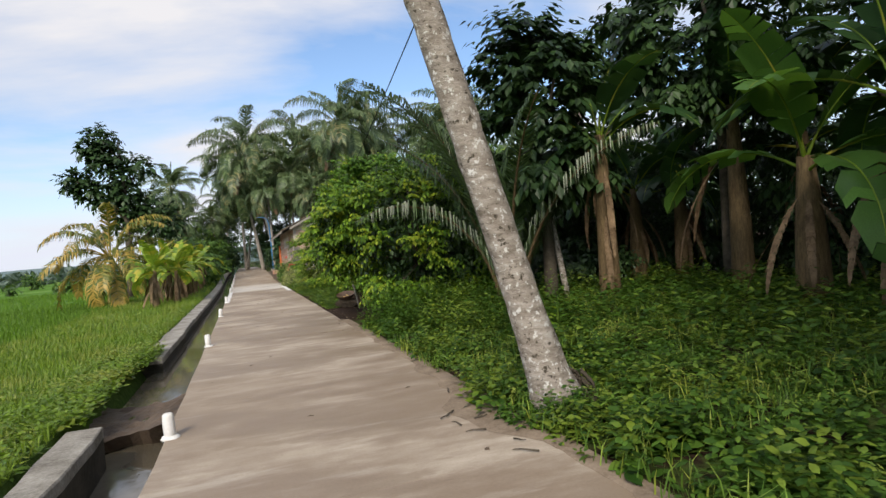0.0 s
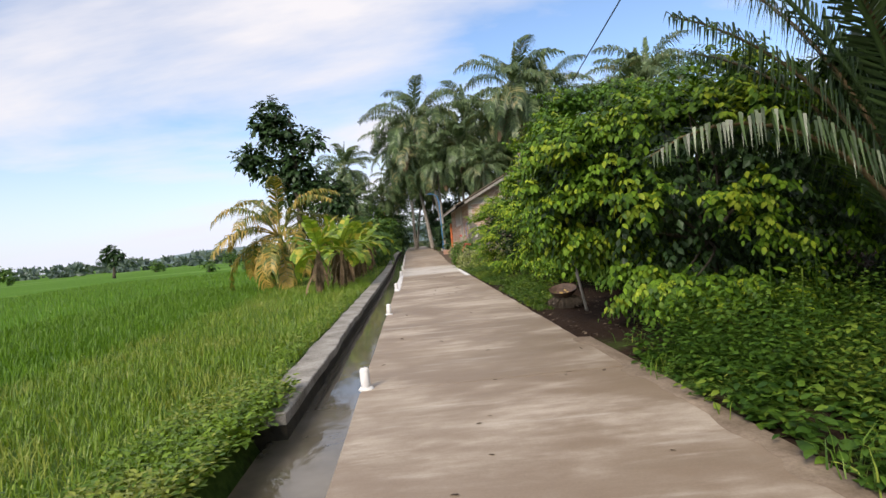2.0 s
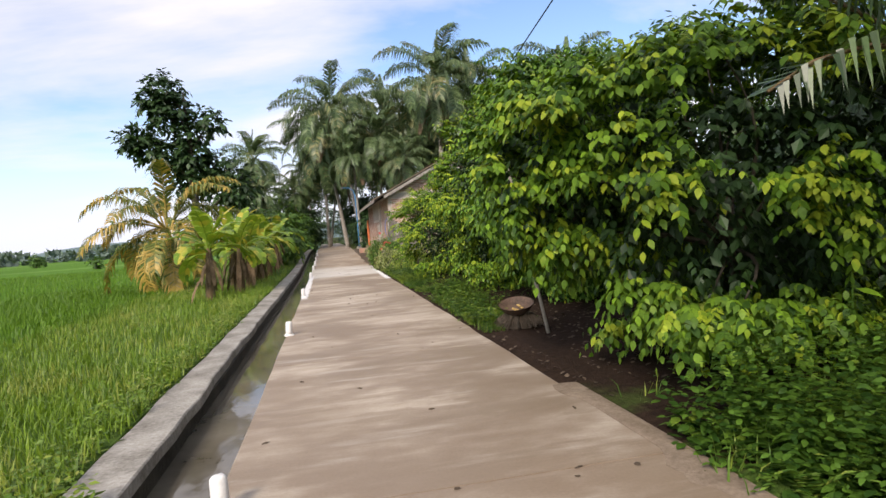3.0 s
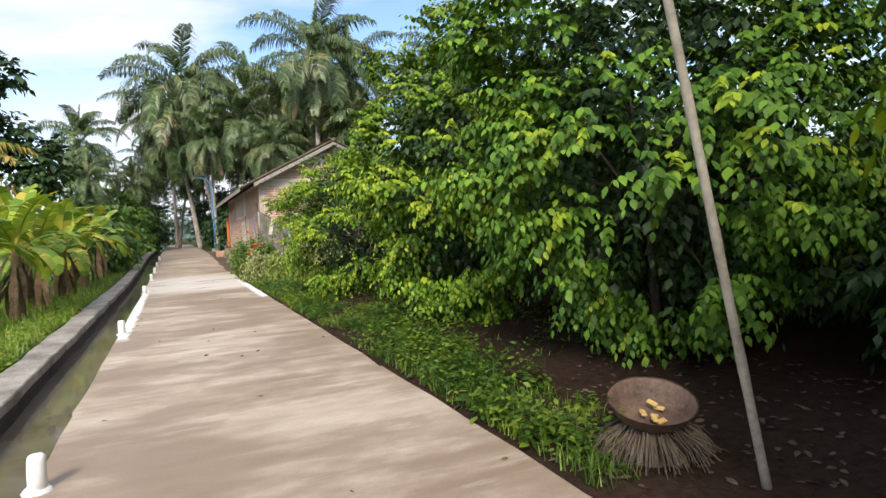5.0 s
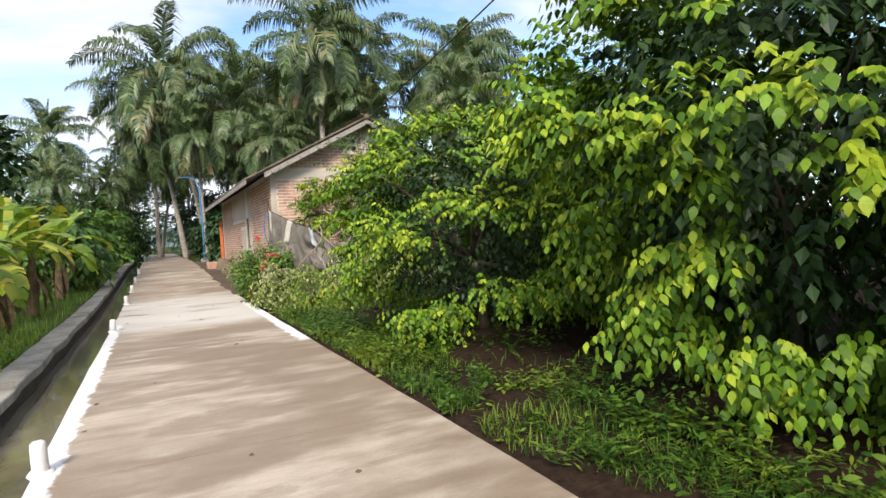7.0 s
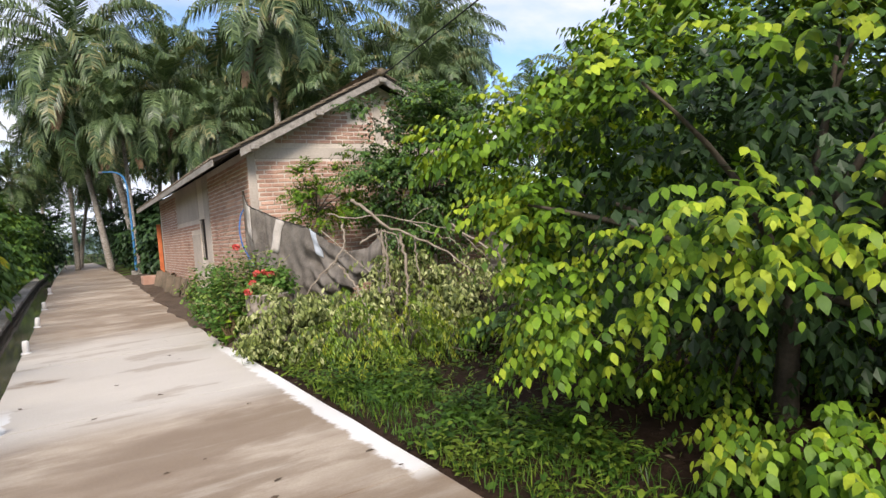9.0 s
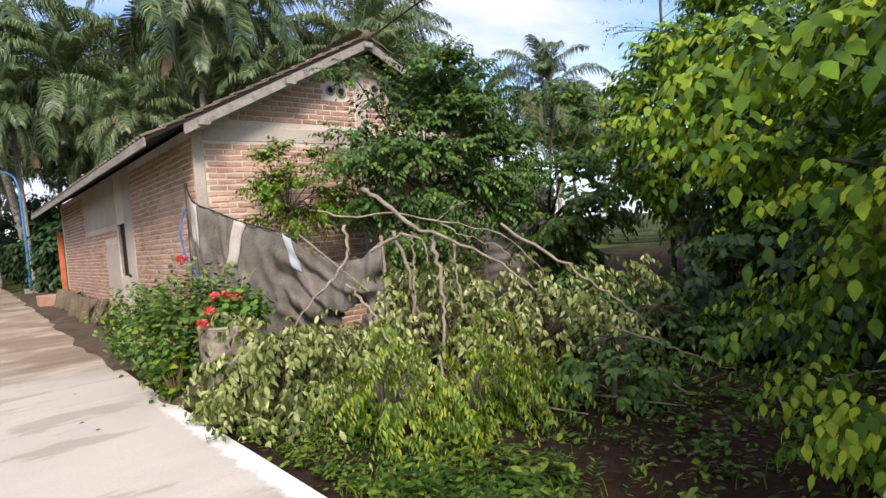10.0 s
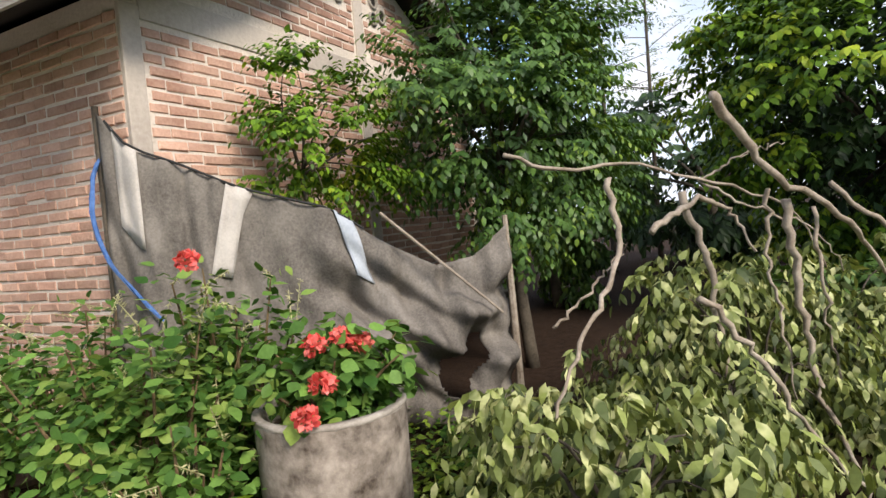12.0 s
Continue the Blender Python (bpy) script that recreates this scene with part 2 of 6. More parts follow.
M_ROAD = make_road_mat()
M_GROUND = make_ground_mat()
M_BARK = make_bark_mat()
M_WATER = make_water_mat()
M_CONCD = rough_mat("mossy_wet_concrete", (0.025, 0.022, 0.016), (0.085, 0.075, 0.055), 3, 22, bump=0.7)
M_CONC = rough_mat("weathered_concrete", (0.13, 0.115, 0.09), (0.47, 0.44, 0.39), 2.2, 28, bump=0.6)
M_MUD = rough_mat("wet_mud", (0.055, 0.038, 0.026), (0.17, 0.125, 0.09), 3, 22, rough=0.6, bump=0.8, dist=0.03)
M_MORTAR = rough_mat("mortar", (0.48, 0.41, 0.34), (0.74, 0.66, 0.57), 1.1, 40, bump=0.7, dist=0.015)
M_PLASTER = rough_mat("cement_render", (0.37, 0.315, 0.265), (0.57, 0.505, 0.435), 1.0, 30, bump=0.4)
M_BRICK = rough_mat("old_brick", (0.40, 0.215, 0.155), (0.72, 0.47, 0.35), 2.5, 45, bump=0.6, island=0.5, per_object=0.3)
M_POSTW = rough_mat("limewashed_post", (0.62, 0.60, 0.57), (0.84, 0.83, 0.81), 8, 60, bump=0.2)
M_TILE = rough_mat("mossy_roof_tile", (0.06, 0.055, 0.035), (0.23, 0.17, 0.12), 3, 35, bump=0.5, island=0.4)
M_GREYWOOD = rough_mat("weathered_board", (0.15, 0.13, 0.11), (0.40, 0.37, 0.33), 2, 14, stretch=(6, 1, 6), bump=0.5)
M_POLE = rough_mat("dry_bamboo", (0.17, 0.15, 0.12), (0.38, 0.35, 0.29), 4, 30, bump=0.3)
M_BRANCH = rough_mat("cut_branch_bark", (0.16, 0.12, 0.085), (0.42, 0.36, 0.29), 7, 50, bump=0.4)
M_TWIG = rough_mat("dark_bark", (0.035, 0.028, 0.02), (0.12, 0.10, 0.075), 6, 40, bump=0.5)
M_LITTER = rough_mat("fallen_leaf", (0.05, 0.033, 0.022), (0.19, 0.14, 0.095), 10, 60, island=0.6, bump=0.3)
M_STEM = rough_mat("banana_stem", (0.06, 0.038, 0.02), (0.20, 0.14, 0.07), 5, 24, stretch=(5, 5, 1), bump=0.5)
M_DRY = rough_mat("dead_leaf", (0.09, 0.055, 0.03), (0.30, 0.205, 0.12), 5, 30, bump=0.3, island=0.5)
M_NET = rough_mat("grey_tarp", (0.075, 0.065, 0.056), (0.25, 0.225, 0.195), 2.6, 60, bump=0.25, rough=0.9)
M_CLOTH = rough_mat("pale_cloth", (0.36, 0.33, 0.30), (0.55, 0.51, 0.46), 5, 70, bump=0.2)
M_WHITE = rough_mat("white_sack", (0.30, 0.33, 0.37), (0.46, 0.50, 0.55), 5, 50, bump=0.2)
M_ROPE = rough_mat("blue_rope", (0.03, 0.08, 0.22), (0.10, 0.20, 0.45), 20, 90, bump=0.5)
M_BLUE = rough_mat("blue_paint", (0.03, 0.14, 0.32), (0.07, 0.25, 0.48), 4, 40, rough=0.5, bump=0.1)
M_ORANGE = rough_mat("orange_paint", (0.42, 0.10, 0.035), (0.62, 0.19, 0.07), 3, 30, rough=0.6, bump=0.15)
# near-black: shade painted into window, vents and hole; also the roof deck's colour
M_DARK = rough_mat("unlit_black", (0.012, 0.010, 0.009), (0.03, 0.026, 0.022), 2, 20, bump=0.2)
M_TIN = rough_mat("rusted_tin", (0.12, 0.105, 0.09), (0.32, 0.30, 0.28), 2, 20, rough=0.55, bump=0.2)
M_RIM = rough_mat("pale_rim", (0.20, 0.175, 0.145), (0.42, 0.38, 0.33), 5, 50, bump=0.4)
M_BASIN = rough_mat("brown_basin", (0.06, 0.04, 0.03), (0.20, 0.13, 0.09), 5, 40, rough=0.6, bump=0.3)
M_HUSK = rough_mat("coconut_husk", (0.05, 0.038, 0.026), (0.17, 0.135, 0.10), 10, 60, island=0.6, bump=0.4)
M_PITH = rough_mat("yellow_scrap", (0.45, 0.28, 0.08), (0.70, 0.50, 0.20), 20, 80, bump=0.2)
M_CABLE = rough_mat("black_cable", (0.015, 0.015, 0.015), (0.04, 0.04, 0.04), 5, 50, bump=0.1)

L_BUSH = leaf_mat("bush_leaf", (0.032, 0.088, 0.009), (0.155, 0.28, 0.02), (0.34, 0.42, 0.032), 1.6, (0.57, 0.72), glow=0.2, rough=0.5, spec=0.22)
L_BUSHD = leaf_mat("deep_green_leaf", (0.03, 0.09, 0.012), (0.13, 0.26, 0.028), (0.24, 0.36, 0.035), 1.6, (0.6, 0.75), glow=0.2, rough=0.5, spec=0.22)
L_SHOOT = leaf_mat("young_shoot_leaf", (0.16, 0.275, 0.016), (0.36, 0.45, 0.034), None, glow=0.25, rough=0.5, spec=0.22)
# near-black leaf; also stands in for shade inside crowns and in the grove
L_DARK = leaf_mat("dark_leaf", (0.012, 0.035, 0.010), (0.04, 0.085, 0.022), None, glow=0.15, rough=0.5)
L_MID = leaf_mat("tree_leaf", (0.04, 0.10, 0.022), (0.11, 0.21, 0.045), (0.22, 0.34, 0.04), 2.0, (0.58, 0.70), glow=0.33)
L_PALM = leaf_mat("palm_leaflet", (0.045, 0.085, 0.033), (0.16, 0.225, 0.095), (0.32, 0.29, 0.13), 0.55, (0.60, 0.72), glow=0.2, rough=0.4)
# darker copy of the palm leaflet, with shade put into its colour
L_PALMD = leaf_mat("shade_toned_palm_leaflet", (0.03, 0.06, 0.02), (0.085, 0.14, 0.045), None, glow=0.18, rough=0.35)
L_PALMY = leaf_mat("yellow_palm_leaflet", (0.10, 0.15, 0.03), (0.26, 0.26, 0.06), (0.55, 0.38, 0.09), 0.5, (0.45, 0.58), glow=0.25)
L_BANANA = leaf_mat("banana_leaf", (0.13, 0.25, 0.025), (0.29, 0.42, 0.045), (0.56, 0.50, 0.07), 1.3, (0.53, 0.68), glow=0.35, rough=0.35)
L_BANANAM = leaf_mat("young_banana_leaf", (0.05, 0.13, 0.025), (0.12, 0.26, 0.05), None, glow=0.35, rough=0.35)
# banana leaf again, its colour darkened for the shade of the grove
L_BANANAD = leaf_mat("shade_toned_banana_leaf", (0.022, 0.065, 0.02), (0.055, 0.12, 0.04), None, glow=0.3, rough=0.35)
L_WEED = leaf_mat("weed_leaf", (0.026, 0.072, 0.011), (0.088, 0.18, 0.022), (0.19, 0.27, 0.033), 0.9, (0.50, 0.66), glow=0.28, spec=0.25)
# lighter copy of the weed leaf, sunlight put into the colour
L_WEEDB = leaf_mat("sun_toned_weed_leaf", (0.055, 0.13, 0.02), (0.17, 0.29, 0.045), (0.33, 0.39, 0.07), 1.6, (0.5, 0.66), glow=0.3, spec=0.25)
L_HERB = leaf_mat("soft_herb_leaf", (0.035, 0.10, 0.018), (0.145, 0.275, 0.055), (0.26, 0.36, 0.08), 1.8, (0.55, 0.7), glow=0.28, spec=0.2)
L_GRASS = leaf_mat("grass_blade", (0.095, 0.19, 0.017), (0.21, 0.33, 0.03), (0.33, 0.38, 0.07), 0.9, (0.52, 0.66), glow=0.3)
L_RICE = leaf_mat("rice_blade", (0.068, 0.16, 0.012), (0.15, 0.28, 0.022), None, glow=0.35)
L_WILT = leaf_mat("wilted_leaf", (0.04, 0.065, 0.016), (0.25, 0.30, 0.08), (0.56, 0.58, 0.27), 6.0, (0.53, 0.66), glow=0.2, rough=0.6)
L_FERN = leaf_mat("drooping_pinnate_leaf", (0.05, 0.115, 0.012), (0.20, 0.31, 0.022), (0.36, 0.40, 0.035), 2.2, (0.55, 0.66), glow=0.25)
L_FLOWER = leaf_mat("red_petal", (0.66, 0.06, 0.055), (0.85, 0.20, 0.17), None, glow=0.2)
L_SEED = leaf_mat("pale_seed_spike", (0.30, 0.30, 0.14), (0.48, 0.45, 0.24), None, glow=0.2)


# ---------------- mesh helpers ----------------
def link_mesh(name, verts, faces, material, parent=None, label="", smooth=False):
    me = bpy.data.meshes.new(name)
    me.from_pydata(verts.tolist() if isinstance(verts, np.ndarray) else verts, [], faces)
    me.update()
    me.materials.append(material)
    if smooth:
        me.shade_smooth()
    ob = new(name, me)
    if parent:
        ob.parent = parent
    if label:
        ob["label"] = label
    return ob


def part(name, bm, material, parent=None, label="", smooth=False):
    me = bpy.data.meshes.new(name)
    bm.normal_update()
    bm.to_mesh(me)
    bm.free()
    me.materials.append(material)
    if smooth:
        me.shade_smooth()
    ob = new(name, me)
    if parent:
        ob.parent = parent
    if label:
        ob["label"] = label
    return ob


def thing(name, label, category, group="", kind=""):
    return tagged(new(name), label, category, group, kind)


def add_box(bm, x0, x1, y0, y1, z0, z1, bevel=0.0, m=None):
    r = bmesh.ops.create_cube(bm, size=1.0)
    t = Matrix.Translation(((x0 + x1) / 2, (y0 + y1) / 2, (z0 + z1) / 2)) @ Matrix.Diagonal((x1 - x0, y1 - y0, z1 - z0, 1))
    bmesh.ops.transform(bm, matrix=(m @ t) if m else t, verts=r["verts"])
    if bevel:
        es = list({e for v in r["verts"] for e in v.link_edges})
        bmesh.ops.bevel(bm, geom=es, offset=bevel, segments=1, affect="EDGES")
    return bm


def box(*a, **k):
    return add_box(bmesh.new(), *a, **k)


def unit(a):
    return a / np.maximum(np.linalg.norm(a, axis=-1, keepdims=True), 1e-9)


def tube(pts, radii, sides=8, rings=None):
    """A tapered tube along points: vertices and faces."""
    pts = np.array(pts, float)
    radii = np.array(radii, float)
    if rings and rings > len(pts):
        s = np.linspace(0, 1, len(pts))
        q = np.linspace(0, 1, rings)
        # smooth resampling
        k = np.stack([np.interp(q, s, pts[:, i]) for i in range(3)], 1)
        for _ in range(3):
            k[1:-1] = (k[:-2] + 2 * k[1:-1] + k[2:]) / 4
        pts, radii = k, np.interp(q, s, radii)
    tan = unit(np.gradient(pts, axis=0))
    ref = np.array([0.31, 0.95, 0.08])
    u = unit(np.cross(tan, ref))
    w = np.cross(tan, u)
    ang = np.linspace(0, 2 * np.pi, sides, endpoint=False)
    v = pts[:, None] + radii[:, None, None] * (u[:, None] * np.cos(ang)[None, :, None] + w[:, None] * np.sin(ang)[None, :, None])
    n = len(pts)
    faces = [(i * sides + j, i * sides + (j + 1) % sides, (i + 1) * sides + (j + 1) % sides, (i + 1) * sides + j) for i in range(n - 1) for j in range(sides)]
    faces.append(tuple(range(sides - 1, -1, -1)))
    faces.append(tuple(range((n - 1) * sides, n * sides)))
    return v.reshape(-1, 3), faces


def join(pieces):
    vs, fs, k = [], [], 0
    for v, f in pieces:
        v = np.asarray(v, float)
        vs.append(v)
        fs.extend([tuple(i + k for i in q) for q in f])
        k += len(v)
    return np.concatenate(vs), fs


LEAF8 = [(0, 1, 2), (1, 3, 4, 2), (3, 5, 4)]
ROUND = [(0, 1, 2), (1, 3, 4, 2), (3, 5, 6, 4), (5, 7, 6)]
LEAF4 = [(0, 1, 3), (0, 3, 2)]


def leaves(base, way, nrm, length, width, full=True, fold=0.18, curl=0.12):
    """Many separate leaves as one array of vertices and faces."""
    way = unit(way)
    side = unit(np.cross(way, nrm))
    up = np.cross(side, way)
    L = np.asarray(length).reshape(-1, 1) * np.ones((len(base), 1))
    W = np.asarray(width).reshape(-1, 1) * np.ones((len(base), 1)) / 2
    if full == "round":
        q = [(0.15, 0.62, 0.0), (0.42, 1.0, 0.25), (0.74, 0.58, 0.85)]
        m = [(base + way * L * a - up * L * curl * d, side * W * w) for a, w, d in q]
        v = np.stack([base] + [p + k * g for p, g in m for k in (-1, 1)] + [base + way * L - up * L * curl * 1.6], 1)
        tpl, k = ROUND, 8
    elif full:
        a, c = 0.34, 0.68
        m1 = base + way * L * a
        m2 = base + way * L * c - up * L * curl * 0.5
        tip = base + way * L - up * L * curl * 1.6
        v = np.stack([base, m1 - side * W, m1 + side * W, m2 - side * W * 0.8, m2 + side * W * 0.8, tip], 1)
        tpl, k = LEAF8, 6
    else:
        mid = base + way * L * 0.45
        v = np.stack([base, mid - side * W, mid + side * W, base + way * L - up * L * curl], 1)
        tpl, k = LEAF4, 4
    n = len(base)
    off = np.arange(n) * k
    faces = []
    for q in tpl:
        faces.extend((off[:, None] + np.array(q)[None]).tolist())
    return v.reshape(-1, 3), faces


DOWN = np.array([0, 0, -1.0])


def sprigs(rng, P, D, pairs, length, leaf_l, leaf_w, hang=0.9, droop=0.4, full=True, jitter=0.25):
    """Pinnate sprays: pairs of leaflets along a drooping stalk, and one at its tip."""
    D = unit(D)
    n = len(P)
    side = unit(np.cross(D, np.array([0, 0, 1.0])) + rng.normal(0, 0.05, (n, 3)))
    L = length * rng.uniform(0.7, 1.25, (n, 1))
    B, W, N = [], [], []
    for k in range(pairs + 1):
        s = (k + 0.6) / (pairs + 0.6)
        pos = P + D * L * s + DOWN * droop * L * s * s
        tang = unit(D + DOWN * 2 * droop * s)
        for g in ((-1, 1) if k < pairs else (0,)):
            w = side * g * 0.9 + tang * (0.5 if g else 1.0) + DOWN * hang + rng.normal(0, jitter, (n, 3))
            B.append(pos)
            W.append(w)
            N.append(np.array([0, 0, 0.75]) + side * g * 0.35 + D * np.array([1, 1, 0.2]) * 0.6 + rng.normal(0, jitter, (n, 3)))
    B, W, N = (np.concatenate(a) for a in (B, W, N))
    sc = rng.uniform(0.65, 1.15, len(B))
    return leaves(B, W, N, leaf_l * sc, leaf_w * sc, full)


def blades(rng, P, height, width, lean=0.5, seg=2):
    """Grass: thin tapering blades that bend over."""
    n = len(P)
    a = rng.uniform(0, 2 * np.pi, n)
    out = np.stack([np.cos(a), np.sin(a), np.zeros(n)], 1)
    side = np.stack([-np.sin(a), np.cos(a), np.zeros(n)], 1)
    h = (np.asarray(height) * rng.uniform(0.55, 1.2, n)).reshape(-1, 1)
    w = width * rng.uniform(0.7, 1.3, (n, 1)) / 2
    b = lean * rng.uniform(0.2, 1.2, (n, 1))
    up = np.array([0, 0, 1.0])
    m = P + up * h * 0.55 + out * h * b * 0.3
    t = P + up * h * (1 - 0.25 * b) + out * h * b
    v = np.stack([P - side * w, P + side * w, m - side * w * 0.8, m + side * w * 0.8, t], 1)
    off = np.arange(n) * 5
    faces = (off[:, None] + np.array([0, 1, 3, 2])[None]).tolist() + (off[:, None] + np.array([2, 3, 4])[None]).tolist()
    return v.reshape(-1, 3), faces


def rise(y):
    """The lane climbs a little beyond the house."""
    t = np.clip((np.asarray(y, float) - 24) / 24, 0, 1)
    return 0.42 * t * t * (3 - 2 * t)


def ground_z(x, y):
    x = np.asarray(x, float)
    y = np.asarray(y, float)
    z = rise(y) * np.clip((x + 6) / 4, 0, 1)
    verge = np.interp(x, [-6.2, -5.2, -3.0, -1.0], [-0.34, -0.26, -0.12, -0.03])
    z = np.where(x <= -1.0, z + verge, z)
    bump = 0.03 * np.sin(x * 1.7 + y * 0.9) * np.cos(y * 1.3 - x * 0.6)
    z = np.where((x > 2.9) & (x < 40), z - 0.02 + bump + 0.03 * np.clip(x - 3, 0, 4), z)
    return z


# ---------------- ground, road, canal ----------------
def build_ground():
    xs = [-1500, -700, -350, -180, -100, -60, -38, -25, -17, -12, -9, -7.5, -6.2, -5.7, -5.2, -4.4, -3.6, -3.0, -2.4, -1.8, -1.3, -1.0]
    xs += [-0.64, 2.56, 2.6] + [2.9 + 0.45 * i for i in range(16)] + [11, 13, 16, 20, 26, 35, 50, 90, 180, 400, 900, 1500]
    ys = [-900, -300, -100, -50, -30, -22, -17] + [-15 + 0.75 * i for i in range(100)] + [62, 66, 72, 80, 95, 120, 160, 220, 320, 500, 900, 1600]
    X, Y = np.meshgrid(np.array(xs, float), np.array(ys, float))
    Z = ground_z(X, Y)
    trench = (X > -0.9) & (X < 2.58)
    Z = np.where(trench, -0.75 + rise(Y), Z)
    Z = np.where(np.isclose(X, 2.6), -0.03 + rise(Y), Z)
    nx, ny = len(xs), len(ys)
    faces = [(j * nx + i, j * nx + i + 1, (j + 1) * nx + i + 1, (j + 1) * nx + i) for j in range(ny - 1) for i in range(nx - 1)]
    ob = link_mesh("ground", np.stack([X, Y, Z], -1).reshape(-1, 3), faces, M_GROUND, smooth=False)
    tagged(ob, "brown earth and green rice land beside the lane", "ground", kind="structure")


def strip(name, x0, x1, y0, y1, bottom, top, material, label, category, step_y=0.5, wobble=0.0, seed=1, parent=None):
    """A long slab that follows the lane's rise, with a worn top edge."""
    rng = np.random.default_rng(seed)
    ys = np.linspace(y0, y1, max(2, int(round((y1 - y0) / step_y)) + 1))
    v = []
    for yy in ys:
        g = float(rise(yy))
        a, b = rng.normal(0, wobble, 2) if wobble else (0, 0)
        c = 0.012
        v += [(x0 + a, yy, bottom + g), (x0 + a, yy, top + g - c), (x0 + a + c, yy, top + g + b * 0.2), (x1 + b - c, yy, top + g + a * 0.2), (x1 + b, yy, top + g - c), (x1 + b, yy, bottom + g)]
    n = len(ys)
    f = [(i * 6 + k, i * 6 + k + 1, i * 6 + k + 7, i * 6 + k + 6) for i in range(n - 1) for k in range(5)]
    f += [(5, 4, 3, 2, 1, 0), tuple((n - 1) * 6 + k for k in range(6))]
    ob = link_mesh(name, v, f, material)
    if parent:
        ob.parent = parent
        return ob
    return tagged(ob, label, category, kind="structure")


build_ground()
road = tagged(new("road"), "pale concrete village lane with damp brown streaks", "road", kind="structure")
JOINTS = [-16, -9.2, -4.4, -0.62, 2.9, 6.6, 10.4, 14.2, 18.1, 21.2, 24.6, 28.4, 32.5, 37, 42, 48, 56, 66, 86]
for i, (a, b) in enumerate(zip(JOINTS[:-1], JOINTS[1:])):
    strip("slab", 0.0, 2.6, a + 0.006, b - 0.006, -0.16, 0.0, M_ROAD, "", "", step_y=0.6, wobble=0.006, seed=20 + i, parent=road)
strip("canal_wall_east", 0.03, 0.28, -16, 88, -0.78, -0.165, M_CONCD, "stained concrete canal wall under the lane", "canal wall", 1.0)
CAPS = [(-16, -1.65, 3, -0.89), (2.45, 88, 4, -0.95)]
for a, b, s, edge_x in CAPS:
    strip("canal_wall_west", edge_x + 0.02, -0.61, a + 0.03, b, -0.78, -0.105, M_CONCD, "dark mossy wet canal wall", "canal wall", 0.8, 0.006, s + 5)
    strip("canal_coping", edge_x, -0.6, a, b, -0.10, 0.0, M_CONC, "weathered grey concrete coping along the canal", "coping", 0.45, 0.012, s)
strip("water", -0.8, 0.2, -0.7, 88, -0.6, -0.24, M_WATER, "still brown water in a narrow canal", "water", 1.0)
strip("water_pool", -0.8, 0.2, -16, -0.9, -0.6, -0.40, M_WATER, "lower pool of brown water below the mud bank", "water", 1.0)


def build_weir():
    """A mud-covered slab across the canal."""
    rng = np.random.default_rng(8)
    nx, ny = 12, 14
    v, f = [], []
    for j in range(ny):
        for i in range(nx):
            x = -1.08 + 1.07 * i / (nx - 1)
            y = -1.22 + 1.25 * j / (ny - 1) + 0.06 * math.sin(i * 1.3)
            z = -0.13 - 0.10 * math.sin(math.pi * i / (nx - 1)) + rng.normal(0, 0.012)
            v.append((x, y, z))
    k = len(v)
    v += [(x, y + 0.42 * max(0.0, 1 - 3 * (i // nx) / (ny - 1)), -0.62) for i, (x, y, z) in enumerate(v)]
    f = [(j * nx + i, j * nx + i + 1, (j + 1) * nx + i + 1, (j + 1) * nx + i) for j in range(ny - 1) for i in range(nx - 1)]
    edge = [i for i in range(nx)] + [j * nx + nx - 1 for j in range(1, ny)] + [(ny - 1) * nx + i for i in range(nx - 2, -1, -1)] + [j * nx for j in range(ny - 2, 0, -1)]
    f += [(a, a + k, b + k, b) for a, b in zip(edge, edge[1:] + edge[:1])]
    tagged(link_mesh("weir", v, f, M_MUD, smooth=False), "wet brown mud bank blocking the narrow canal", "weir")


build_weir()


def build_yard():
    rng = np.random.default_rng(5)
    xs, ys = np.linspace(2.55, 3.5, 6), np.linspace(26.2, 44, 36)
    v = [(x + (rng.normal(0, 0.05) if x < 2.6 else 0), y, float(rise(y)) + 0.012 + rng.normal(0, 0.006)) for y in ys for x in xs]
    f = [(j * 6 + i, j * 6 + i + 1, (j + 1) * 6 + i + 1, (j + 1) * 6 + i) for j in range(35) for i in range(5)]
    n = len(v)
    v += [(x, y, z - 0.12) for x, y, z in v]
    f += [(j * 6, (j + 1) * 6, (j + 1) * 6 + n, j * 6 + n) for j in range(35)] + [(i, i + n, i + 1 + n, i + 1) for i in range(5)]
    tagged(link_mesh("yard", v, f, M_MUD), "dark damp earth yard along the house wall", "yard", kind="structure")


build_yard()

# kerb posts along the canal
post_ys = [-2.47, 3.02, 8.75, 14.45, 21.15, 26.15, 29.6, 33.1, 38.0]


def build_post():
    rng = np.random.default_rng(3)
    pts = [(0, 0, -0.03), (0, 0, 0.10), (0.004, 0, 0.17), (0.004, 0, 0.195), (0.004, 0, 0.205)]
    v, f = tube(pts, [0.048, 0.047, 0.046, 0.043, 0.03], 14)
    root = thing("kerb_post", "short whitewashed concrete post at the canal edge", "post", "kerb posts")
    link_mesh("shaft", v + rng.normal(0, 0.001, v.shape), f, M_POSTW, root, smooth=True)
    v, f = tube([(0, 0, -0.02), (0.01, 0, 0.012), (0.01, 0, 0.02)], [0.085, 0.07, 0.05], 12)
    link_mesh("mortar_foot", v, f, M_POSTW, root, smooth=True)
    return root


post0 = build_post()
post0.matrix_basis = pose(0.05, post_ys[0], 0, -2, -4, 0)
